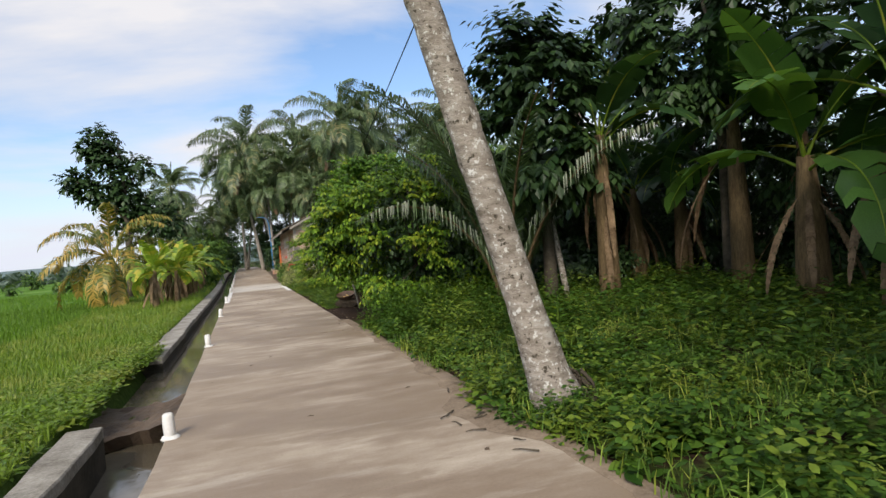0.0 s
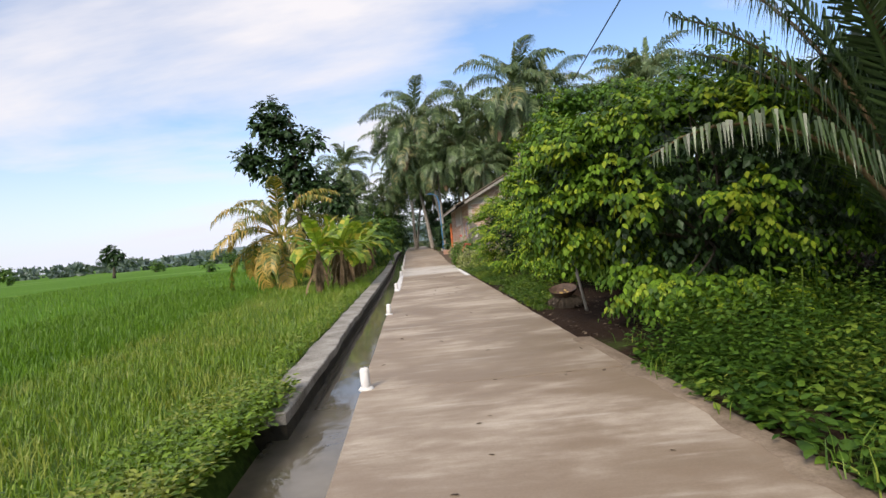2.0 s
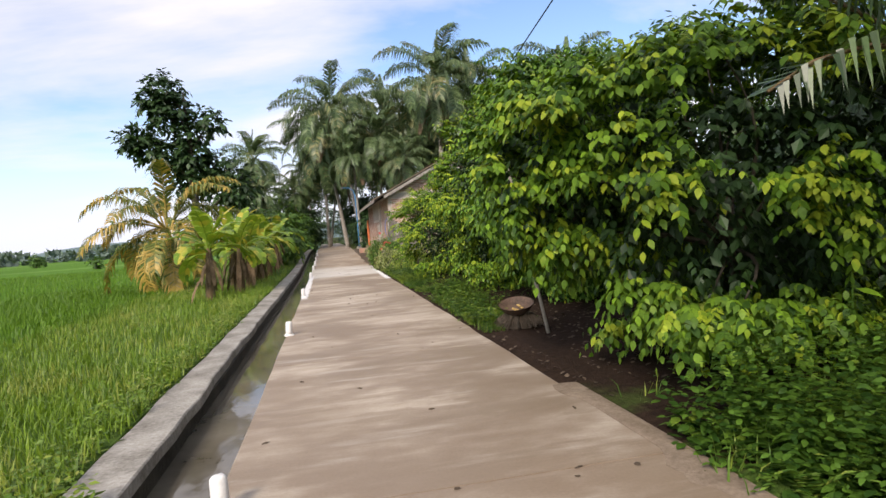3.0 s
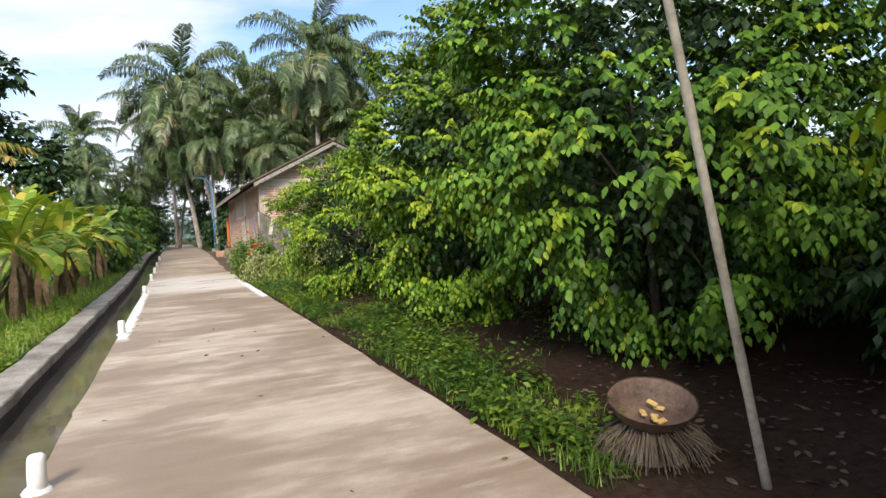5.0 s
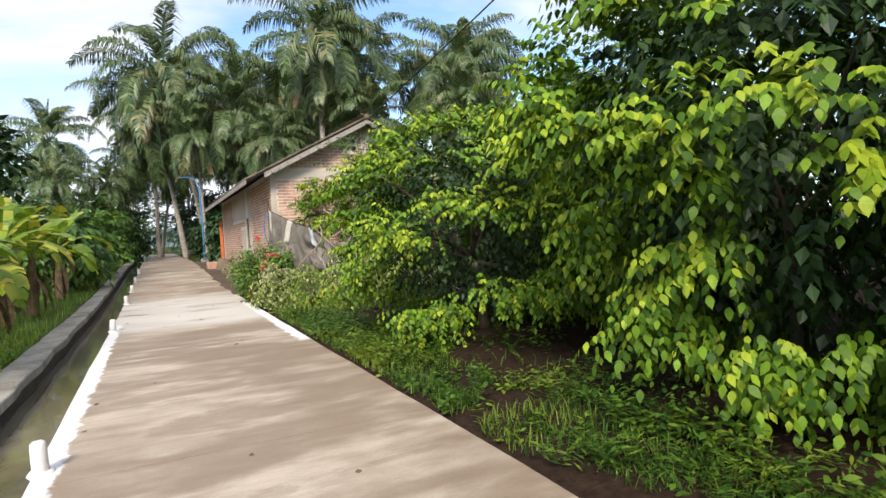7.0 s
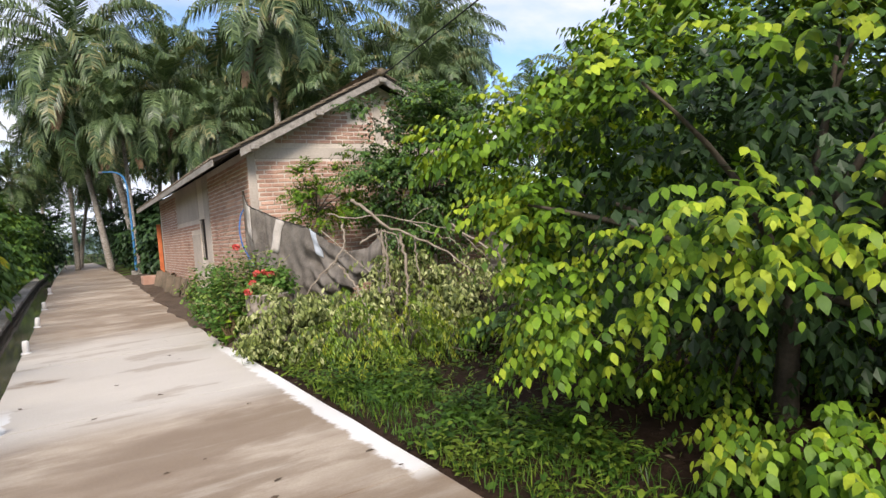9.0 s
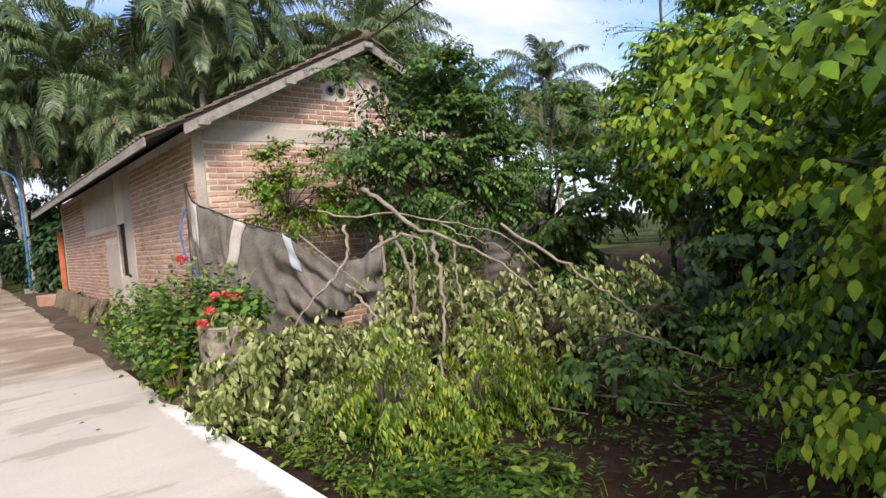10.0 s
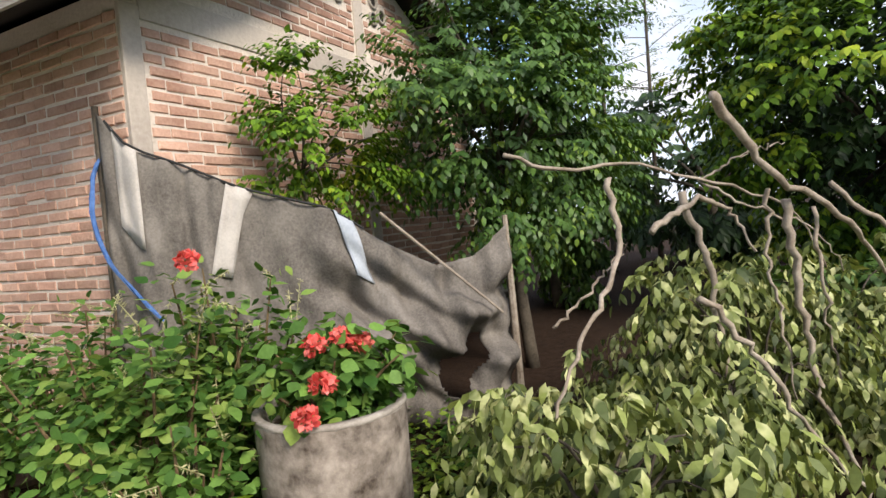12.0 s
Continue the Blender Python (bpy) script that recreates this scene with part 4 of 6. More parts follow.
tall_tree(42, -10.5, 74, -0.2, [(-9.6, 74, 8.6, 1.5), (-11.4, 74, 7.4, 1.5), (-8.4, 74, 9.4, 1.2), (-7.2, 74, 8.0, 1.4), (-9.8, 74, 6.0, 1.7)], L_MID, "hazy feathery tree beyond the banana row", (0.4, 0.2), 28)


# ---------------- palms ----------------
def frond_pieces(rng, base, az, elev, length, sag, n=46, leaf=0.75, width=0.045, hang=0.6, twist=0.0, rach=0.03, seg2=True):
    """One feathered palm leaf: an arching stalk and two rows of narrow leaflets."""
    s = np.linspace(0, 1, 14)
    hd = np.array([math.cos(az), math.sin(az), 0])
    up = np.array([0, 0, 1.0])
    ang = elev - sag * s ** 1.4
    stepv = hd[None] * np.cos(ang)[:, None] + up[None] * np.sin(ang)[:, None]
    pts = np.array(base) + np.concatenate([np.zeros((1, 3)), np.cumsum((stepv[1:] + stepv[:-1]) / 2 * (length / 13), 0)])
    stalk = tube(pts, np.interp(s, [0, 0.25, 1], [rach * 1.5, rach, rach * 0.25]), 5)
    q = np.linspace(0.2, 0.99, n)
    pos = np.stack([np.interp(q, s, pts[:, i]) for i in range(3)], 1)
    tan = unit(np.stack([np.interp(q, s, stepv[:, i]) for i in range(3)], 1))
    lat = unit(np.cross(tan, up + 1e-3))
    nrm = np.cross(lat, tan)
    ll = leaf * np.interp(q, [0.2, 0.35, 0.7, 1], [0.5, 1, 0.95, 0.35])
    V, F = [], []
    k = 0
    for g in (-1, 1):
        jit = rng.normal(0, 0.11, (n, 3))
        w1 = unit(lat * g * 0.85 + tan * 0.55 + nrm * 0.15 + jit)
        drop = hang * rng.uniform(0.6, 1.3, (n, 1))
        w2 = unit(w1 + DOWN * drop * 1.6)
        L = (ll * rng.uniform(0.85, 1.1, n))[:, None]
        mid = pos + w1 * L * 0.45
        tip = mid + w2 * L * 0.55
        acr = unit(np.cross(w1, nrm)) * width / 2
        V.append(np.stack([pos - acr * 0.6, pos + acr * 0.6, mid - acr, mid + acr, tip], 1).reshape(-1, 3))
        off = k + np.arange(n) * 5
        F += (off[:, None] + np.array([0, 1, 3, 2])[None]).tolist() + (off[:, None] + np.array([2, 3, 4])[None]).tolist()
        k += n * 5
    return stalk, (np.concatenate(V), F)


def palm(seed, x, y, z0, height, lean, fl, nf, mat, label, trunk_r=0.14, leaf=0.9, dead=3, n=40, width=0.06, spear=True):
    """A coconut palm: a leaning ringed trunk, a crown of feathered leaves, hanging dry leaves and nuts."""
    rng = np.random.default_rng(seed)
    root = thing("coconut_palm", label, "palm tree")
    root.location = (x, y, z0)
    top = np.array([lean[0], lean[1], height])
    v, f = tube([(0, 0, -0.1), (lean[0] * 0.35, lean[1] * 0.35, height * 0.4), top], [trunk_r * 1.5, trunk_r, trunk_r * 0.8], 10, 18)
    link_mesh("trunk", v, f, M_BARK, root, smooth=True)
    for i in range(nf):
        a = i * 2.39996 + rng.normal(0, 0.15)
        t = i / max(1, nf - 1)
        elev = radians(84 - 128 * t + rng.normal(0, 9))
        sag = radians(62 + 55 * (1 - abs(t - 0.4)) + rng.normal(0, 16))
        q = frond_pieces(rng, top + np.array([math.cos(a), math.sin(a), 0]) * 0.15, a, elev, fl * rng.uniform(0.85, 1.1), sag, n, leaf, width, 1.0 + 0.7 * t)
        v, f = join(q)
        link_mesh("frond", v, f, mat, root)
    if spear:
        v, f = join(frond_pieces(rng, top, 0.3, radians(88), fl * 0.75, 0.1, n, leaf * 0.35, width, 0.0))
        link_mesh("spear_leaf", v, f, mat, root)
    for i in range(dead):
        a = rng.uniform(0, 6.28)
        v, f = join(frond_pieces(rng, top + np.array([0, 0, -0.2]), a, radians(-50), fl * 0.8, radians(30), n, leaf * 0.6, width, 1.2))
        link_mesh("dry_frond", v, f, M_DRY if i % 2 else mat, root)
    for i in range(7 if dead else 0):
        a = rng.uniform(0, 6.28)
        c = top + np.array([math.cos(a) * 0.3, math.sin(a) * 0.3, -0.35 - rng.uniform(0, 0.3)])
        v, f = tube([c + (0, 0, 0.12), c + (0, 0, 0.08), c, c - (0, 0, 0.09), c - (0, 0, 0.13)], [0.02, 0.09, 0.12, 0.08, 0.02], 8)
        link_mesh("coconut", v, f, M_STEM, root, smooth=True)
    return root


TALL = "tall coconut palm with drooping grey-green leaves"
pa = palm(51, 3.9, 50, 0.42, 11.3, (-2.0, 0.3), 5.6, 34, L_PALM, TALL, 0.17, 1.45, 8, 66, 0.075)
pb = palm(52, 9.4, 42.5, 0.3, 12.0, (0.3, 0.2), 5.2, 32, L_PALM, TALL, 0.16, 1.4, 8, 62, 0.075)
PALMS = [(pa, 2.6, 53, 0.4, 0.85, 40), (pa, 7.2, 60, 0.4, 1.08, 100), (pb, 5.4, 47, 0.4, 0.72, 200), (pb, 13.0, 46, 0.3, 1.0, 60), (pa, 16.8, 45, 0.2, 0.9, 150),
         (pb, 20.5, 46, 0.2, 0.98, 250), (pa, 27, 54, 0.2, 1.22, 30), (pa, 30, 45, 0.2, 0.8, 300), (pb, 37.5, 45, 0.2, 0.72, 120), (pb, 24.5, 52, 0.2, 0.86, 170),
         (pb, 6.6, 41.5, 0.3, 0.52, 75), (pa, 11.0, 50, 0.3, 0.8, 220), (pb, -0.8, 64, 0.4, 0.62, 15), (pa, -2.0, 57, 0.3, 0.5, 280), (pb, -6.6, 65, -0.1, 0.85, 330),
         (pa, 1.2, 68, 0.4, 0.7, 190), (pb, 4.0, 72, 0.4, 0.9, 140), (pb, 34.0, 40, 0.2, 0.6, 10), (pa, 15.5, 57, 0.2, 1.0, 333), (pb, 20.5, 33, 0.2, 0.56, 50), (pb, 3.4, 46.5, 0.4, 0.6, 95), (pa, 8.0, 46, 0.3, 0.62, 310), (pb, 12.0, 41, 0.2, 0.62, 205), (pa, 5.2, 55, 0.4, 0.75, 130), (pb, 9.5, 53, 0.3, 0.95, 20), (pa, -3.6, 50, 0.1, 0.45, 60), (pb, 17.0, 40, 0.2, 0.68, 265), (pb, 1.0, 60, 0.4, 0.75, 240)]
for src, x, y, z, s, r in PALMS:
    c = copy_thing(src, pose(x, y, z, 0, 0, r) @ Matrix.Diagonal((s, s, s, 1)))
palm(53, -5.2, 24.2, -0.3, 2.5, (-0.1, 0.0), 3.4, 24, L_PALMY, "young coconut palm with yellowing leaves at the field edge", 0.13, 0.85, 0, 44, 0.07)


def lane_palm():
    """The leaning coconut trunk beside the lane; its crown is high above."""
    rng = np.random.default_rng(61)
    root = thing("coconut_palm", "leaning lichen-spotted coconut palm trunk beside the lane", "palm tree")
    b = np.array([3.07, -3.59, -0.05])
    t = np.array([-0.252, 0.035, 1.0])
    pts, rad = [], []
    for i in range(60):
        s = i / 59
        z = 9.5 * s
        wob = 0.018 * math.sin(i * 2.1)
        pts.append(b + t * z)
        rad.append((0.138 - 0.03 * s + 0.115 * math.exp(-z * 3.0)) * (1 + 0.035 * (i % 2) + wob * 0.6))
    v, f = tube(pts, rad, 18)
    v = v + rng.normal(0, 0.004, v.shape)
    link_mesh("trunk", v, f, M_BARK, root, smooth=True)
    top = pts[-1]
    for i in range(20):
        v, f = join(frond_pieces(rng, top, i * 2.4, radians(75 - 5.5 * i), 4.2, radians(75), 36, 0.9, 0.06, 0.6))
        link_mesh("frond", v, f, L_PALM, root)
    # root mass on the far side
    r = []
    for i in range(70):
        a = rng.uniform(-0.9, 1.6)
        p = b + np.array([math.cos(a) * 0.19, math.sin(a) * 0.19, 0.05 + rng.uniform(0, 0.3)])
        r.append(tube([p, p + np.array([math.cos(a) * 0.08, math.sin(a) * 0.08, -0.1]), p + np.array([math.cos(a) * 0.12, math.sin(a) * 0.12, -0.35])], [0.012, 0.011, 0.006], 5))
    v, f = join(r)
    link_mesh("roots", v, f, M_TWIG, root)


lane_palm()


def young_palm():
    """A stemless young coconut palm whose long leaves rise from the ground and arch over the verge."""
    rng = np.random.default_rng(62)
    root = thing("young_coconut_palm", "young coconut palm with long arching leaves coloured dark as in shade", "palm tree")
    c = np.array([5.45, 2.3, 0.08])
    spec = [(163, 87, 5.6, 70), (204, 85, 4.2, 55), (150, 84, 4.2, 60), (186, 80, 3.9, 112), (130, 82, 4.0, 60), (95, 70, 4.8, 75), (260, 80, 4.4, 60), (300, 74, 4.4, 70), (20, 64, 4.6, 80),
            (60, 55, 4.4, 90), (235, 78, 4.0, 60), (205, 82, 5.2, 70), (340, 75, 5.0, 60), (120, 84, 5.0, 50)]
    for az, el, ln, sg in spec:
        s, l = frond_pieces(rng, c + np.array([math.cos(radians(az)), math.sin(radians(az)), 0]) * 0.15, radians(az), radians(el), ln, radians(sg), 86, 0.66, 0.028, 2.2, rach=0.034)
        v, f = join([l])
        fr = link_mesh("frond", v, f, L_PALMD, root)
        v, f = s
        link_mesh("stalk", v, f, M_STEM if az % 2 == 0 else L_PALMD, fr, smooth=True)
    v, f = tube([c + (0, 0, -0.2), c + (0, 0, 0.3), c + (0, 0, 0.9)], [0.3, 0.24, 0.12], 10, 6)
    link_mesh("stem_base", v, f, M_STEM, root, smooth=True)


young_palm()


# ---------------- bananas ----------------
def banana_leaf(rng, base, az, elev, length, width, sag, tear=0.4):
    s = np.linspace(0, 1, 17)
    hd = np.array([math.cos(az), math.sin(az), 0])
    up = np.array([0, 0, 1.0])
    ang = elev - sag * s ** 1.3
    st = hd[None] * np.cos(ang)[:, None] + up[None] * np.sin(ang)[:, None]
    pts = np.array(base) + np.concatenate([np.zeros((1, 3)), np.cumsum(st[1:] * (length / 16), 0)])
    lat = np.array([-math.sin(az), math.cos(az), 0])
    V, F = [], []
    w = width / 2 * np.interp(s, [0, 0.16, 0.22, 0.4, 0.75, 0.93, 1], [0, 0.0, 0.55, 1, 0.92, 0.5, 0.03])
    for g in (-1, 1):
        i = 2
        while i < 16:
            run = 1 if rng.uniform() < tear else int(rng.integers(2, 4))
            j = min(16, i + run)
            drop = rng.uniform(0.0, 0.35) if rng.uniform() < tear else rng.uniform(0, 0.12)
            k = len(V)
            for q in range(i, j + 1):
                pull = (0.04 if q == i else (-0.04 if q == j else 0)) * length / 5
                m = pts[q] + lat * g * w[q] * 0.55 + up * w[q] * (0.22 - drop * 0.4) + st[q] * pull * 0.5
                o = pts[q] + lat * g * w[q] * (1 - drop * 0.4) + up * w[q] * (0.18 - drop * 1.5) + st[q] * (0.06 * length * 0.5 + pull)
                V += [pts[q], m, o]
            for q in range(j - i):
                a = k + q * 3
                F += [(a, a + 1, a + 4, a + 3), (a + 1, a + 2, a + 5, a + 4)]
            i = j
    rib = tube(pts, np.interp(s, [0, 0.2, 1], [0.03, 0.018, 0.004]), 6)
    return (np.array(V), F), rib


def banana(seed, x, y, height, nl, leaf_len, mat, label, group="", dead=6, stem_r=0.11, spread=1.0, az0=0.0):
    rng = np.random.default_rng(seed)
    g = float(ground_z(x, y))
    root = thing("banana_plant", label, "banana plant", group)
    root.location = (x, y, g)
    v, f = tube([(0, 0, -0.08), (0.03, 0, height * 0.5), (0.05, 0.02, height)], [stem_r * 1.25, stem_r, stem_r * 0.55], 12, 10)
    link_mesh("pseudostem", v, f, M_STEM, root, smooth=True)
    for i in range(nl):
        a = az0 + i * 2.4 + rng.normal(0, 0.3)
        t = i / max(1, nl - 1)
        (lv, lf), rib = banana_leaf(rng, (0.05, 0.02, height * (0.88 + 0.1 * (1 - t))), a, radians(84 - 56 * t * spread + rng.normal(0, 6)), leaf_len * rng.uniform(0.8, 1.1), leaf_len * 0.31, radians(48 + 72 * t), 0.35 + 0.3 * t)
        lo = link_mesh("leaf", lv, lf, mat, root, smooth=True)
        link_mesh("midrib", rib[0], rib[1], L_BANANA, lo, smooth=True)
    pcs = []
    for i in range(dead):
        a = rng.uniform(0, 6.28)
        (lv, lf), rib = banana_leaf(rng, (0.05, 0, height * rng.uniform(0.6, 0.95)), a, radians(rng.uniform(-75, -35)), height * rng.uniform(0.45, 0.85), 0.13, radians(40), 0.9)
        lv[:, 2] = np.maximum(lv[:, 2], 0.03)
        pcs.append((lv, lf))
    if pcs:
        v, f = join(pcs)
        link_mesh("dead_leaves", v, f, M_DRY, root)
    return root


ROWB = "banana plants along the field edge"
BLAB = "yellow-green banana plant with dry hanging leaf skirts"
for i, (x, y, h, n, ll) in enumerate(((-2.5, 16.6, 1.45, 10, 1.55), (-1.9, 18.0, 1.35, 9, 1.4), (-2.9, 18.9, 1.5, 9, 1.5), (-1.85, 19.7, 1.3, 9, 1.4), (-2.5, 20.9, 1.5, 10, 1.5), (-1.8, 22.2, 1.3, 9, 1.4), (-2.7, 23.0, 1.5, 9, 1.5), (-2.1, 24.6, 1.6, 10, 1.5), (-1.8, 26.0, 1.4, 9, 1.5), (-2.5, 28, 1.7, 10, 1.6), (-1.8, 30.2, 1.6, 9, 1.6))):
    banana(70 + i, x, y, h, n, ll, L_BANANA, BLAB, ROWB, dead=12, az0=i * 1.1)
GROVE = "bananas in the shaded grove"
banana(90, 8.4, -1.6, 2.1, 7, 2.6, L_BANANAM, "banana plant with fresh upright leaf and torn brown sheaths", GROVE, dead=9, stem_r=0.2, az0=2.6)
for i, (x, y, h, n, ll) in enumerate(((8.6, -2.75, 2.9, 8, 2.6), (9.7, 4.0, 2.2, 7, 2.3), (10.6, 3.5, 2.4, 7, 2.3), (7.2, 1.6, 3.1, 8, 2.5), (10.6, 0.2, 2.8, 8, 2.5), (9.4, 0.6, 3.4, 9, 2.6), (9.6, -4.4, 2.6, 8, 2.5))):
    banana(91 + i, x, y, h, n, ll, L_BANANAD, "large banana plant with leaves coloured for the grove's shade and brown sheaths", GROVE, dead=7, stem_r=0.17, az0=2.9 + i * 0.9)


def bare_stem(x, y, h, lean, r, label):
    g = float(ground_z(x, y))
    v, f = tube([(x, y, g - 0.05), (x + lean[0] * 0.4, y + lean[1] * 0.5, g + h * 0.5), (x + lean[0], y + lean[1], g + h)], [r * 1.3, r, r * 0.8], 9, 10)
    root = thing("slender_tree", label, "tree")
    link_mesh("trunk", v, f, M_BARK, root, smooth=True)


bare_stem(6.7, 2.3, 3.4, (-0.35, 0.3), 0.05, "slender pale tree stem in the grove")
bare_stem(10.5, 6.5, 5.0, (-0.5, 0.2), 0.17, "thick dark tree trunk in the grove")


# ---------------- far edge of the plain ----------------
def far_line():
    rng = np.random.default_rng(77)
    arr = []
    for i in range(150):
        x = rng.uniform(-420, -40)
        y = 190 + rng.uniform(-25, 40) + 0.15 * abs(x)
        r = rng.uniform(1.5, 3.2)
        n = 46
        d = unit(rng.normal(0, 1, (n, 3)))
        P = np.array([x, y, r * 0.55]) + d * r * rng.uniform(0.5, 1.0, (n, 1)) * np.array([1.6, 1, 0.7])
        arr.append(leaves(P, d + rng.normal(0, 0.5, (n, 3)), rng.normal(0, 1, (n, 3)), rng.uniform(1.6, 3.0, n), 1.5, False))
    v, f = join(arr)
    tagged(link_mesh("far_woods", v, f, L_HAZE), "low line of far trees across the rice plain, coloured pale for haze", "woods", kind="stuff")
    # low hill behind
    xs = np.linspace(-900, 300, 60)
    vv = [(x, 620, -1) for x in xs] + [(x, 640, 9 + 9 * math.sin(x * 0.006 + 1.1) + 4 * math.sin(x * 0.021)) for x in xs] + [(x, 760, -1) for x in xs]
    ff = [(k * 60 + i, k * 60 + i + 1, (k + 1) * 60 + i + 1, (k + 1) * 60 + i) for k in range(2) for i in range(59)]
    tagged(link_mesh("far_hill", vv, ff, M_HILL), "low wooded hill on the horizon, coloured blue-green for haze", "hill", kind="structure")


# distance haze is put into these two pale blue-green colours
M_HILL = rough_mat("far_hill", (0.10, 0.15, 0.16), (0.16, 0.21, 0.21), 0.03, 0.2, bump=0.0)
L_HAZE = leaf_mat("hazed_far_foliage", (0.07, 0.11, 0.09), (0.14, 0.19, 0.15), None, glow=0.2)
far_line()
tall_tree(43, -46, 91, -0.3, [(-46, 91, 4.0, 1.1), (-46.9, 91, 3.4, 1.0), (-45.1, 91, 3.3, 1.0), (-46, 91, 2.5, 0.9)], L_DARK, "small round tree standing alone in the rice", (0.5, 0.3), 45)
tall_tree(44, -75, 105, -0.3, [(-75, 105, 2.6, 1.6), (-77, 105, 2.2, 1.5), (-73, 105, 2.0, 1.5), (-79, 105, 1.8, 1.6), (-71, 105, 1.6, 1.4)], L_MID, "clump of pale shrubs at the far field edge", (0.6, 0.3), 30)
for i, (x, y, r) in enumerate(((-17, 62, 0.9), (-26, 75, 0.7), (-34, 110, 1.4), (-52, 120, 1.3))):
    tall_tree(45 + i, x, y, -0.3, [(x, y, r * 0.9, r), (x + r * 0.7, y, r * 0.6, r * 0.8)], L_MID, "round green shrub in the rice field", (0.4, 0.25), 45)

# unseen trees added behind the starting point to throw shade on the grove
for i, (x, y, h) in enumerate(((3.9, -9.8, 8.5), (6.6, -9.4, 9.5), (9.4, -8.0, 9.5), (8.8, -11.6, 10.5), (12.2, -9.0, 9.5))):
    bush_tree(160 + i, x, y, 2.4, 2.4, h, 3.0, "unseen tree added behind the lane's start to shade the grove", 800, 50, L_DARK, (0.26, 0.15), spray=0.55, full=False, trunk_r=0.13, pairs=4)


def wispy(seed, x, y, h):
    """A slender tall sapling with flat sparse side twigs."""
    rng = np.random.default_rng(seed)
    root = thing("slender_tree", "thin tall tree with sparse feathery side twigs", "tree")
    v, f = tube([(x, y, 0), (x + 0.1, y, h * 0.5), (x + 0.3, y, h)], [0.06, 0.04, 0.012], 7, 12)
    link_mesh("trunk", v, f, M_TWIG, root, smooth=True)
    P, D = [], []
    for i in range(46):
        z = h * rng.uniform(0.35, 1.0)
        a = rng.uniform(0, 6.28)
        ln = 1.5 * (1.15 - z / h) + 0.4
        b = np.array([x + 0.3 * (z / h) ** 2, y, z])
        d = np.array([math.cos(a), math.sin(a), 0.25])
        if i < 26:
            v, f = tube([b, b + d * ln * 0.6, b + d * ln + (0, 0, -0.1)], [0.01, 0.007, 0.003], 5, 5)
            link_mesh("twig", v, f, M_TWIG, root)
        for s in np.linspace(0.3, 1, 7):
            P.append(b + d * ln * s)
            D.append(d + rng.normal(0, 0.4, 3))
    v, f = sprigs(rng, np.array(P), np.array(D), 4, 0.3, 0.09, 0.03, 0.2, 0.2, False)
    link_mesh("crown", v, f, L_MID, root)


wispy(171, 13.6, 24.4, 9.0)
wispy(172, 14.6, 23.6, 8.0)

# hedge and dark growth that closes the lane's far end
for i, (x, y, rx, top, low) in enumerate(((-2.6, 33, 1.6, 2.6, -0.1), (-2.9, 38, 1.9, 3.4, -0.1), (-2.6, 44, 2.0, 3.8, 0), (-3.0, 51, 2.4, 5.0, 0), (-1.8, 60, 2.6, 6.0, 0.1), (6.2, 52, 2.2, 4.5, 0.2), (6.5, 45, 1.8, 3.6, 0.2), (5.0, 60, 2.2, 5.5, 0.2), (1.3, 92, 4.5, 8.0, 0.2), (4.6, 66, 2.2, 5.0, 0.3), (4.6, 43.5, 1.1, 3.2, 0.3), (4.6, 49, 1.3, 4.0, 0.3), (4.4, 57, 1.4, 4.5, 0.3), (-2.3, 56, 1.4, 4.2, 0.1), (-2.6, 64, 1.8, 5.0, 0.2), (-6, 66, 2.6, 4.0, -0.1), (-9, 64, 2.4, 3.4, -0.1), (-2.2, 68, 2.2, 5.0, 0.2), (0.0, 96, 5.0, 9.0, 0.2), (-3, 74, 3.4, 8.0, 0.2), (5.5, 72, 3.2, 7.0, 0.2), (10.5, 58, 3.2, 7.0, 0.2), (15, 54, 3.2, 6.0, 0.2), (20, 52, 3.5, 6.0, 0.2), (27, 50, 3.8, 6.5, 0.2), (36, 48, 4.0, 6.5, 0.2), (26, 30, 3.6, 5.5, 0.2), (27, 20, 4.2, 6.0, 0.2), (21, 12, 4.0, 6.5, 0.1), (20, 5, 3.6, 6.5, 0.0), (19, -2, 3.6, 6.5, 0.0), (19, -10, 4.0, 7.0, 0.0), (14, -14, 4.0, 7.0, 0.0))):
    bush_tree(130 + i, x, y, rx, rx * 1.2, top, low, "dark shrubby tree closing the view along the lane", 560, 40, L_DARK if x > -2 else L_MID, (0.30, 0.17), spray=0.6, full=False, trunk_r=0.09, pairs=3)


# ---------------- verge, weeds, rice ----------------
def scatter(rng, x0, x1, y0, y1, n):
    x, y = rng.uniform(x0, x1, n), rng.uniform(y0, y1, n)
    return np.stack([x, y, ground_z(x, y)], 1)


rng = np.random.default_rng(200)
P = np.concatenate([scatter(rng, -5.6, -0.98, -7, 8, 34000), scatter(rng, -5.6, -0.98, 8, 22, 14000), scatter(rng, -5.6, -0.98, 22, 60, 5000)])
v, f = blades(rng, P, np.interp(P[:, 1], [-6, 8, 30], [0.16, 0.2, 0.26]), 0.012, 0.8)
tagged(link_mesh("verge_grass", v, f, L_GRASS), "bright green grass on the canal bank", "grass", kind="stuff")
P = np.concatenate([scatter(rng, -12, -5.2, -4, 30, 32000), scatter(rng, -32, -5.2, 8, 62, 28000)])
v, f = blades(rng, P, 0.30, 0.02, 0.5)
tagged(link_mesh("rice_plants", v, f, L_RICE), "bright green young rice plants in a flooded field", "rice", kind="stuff")


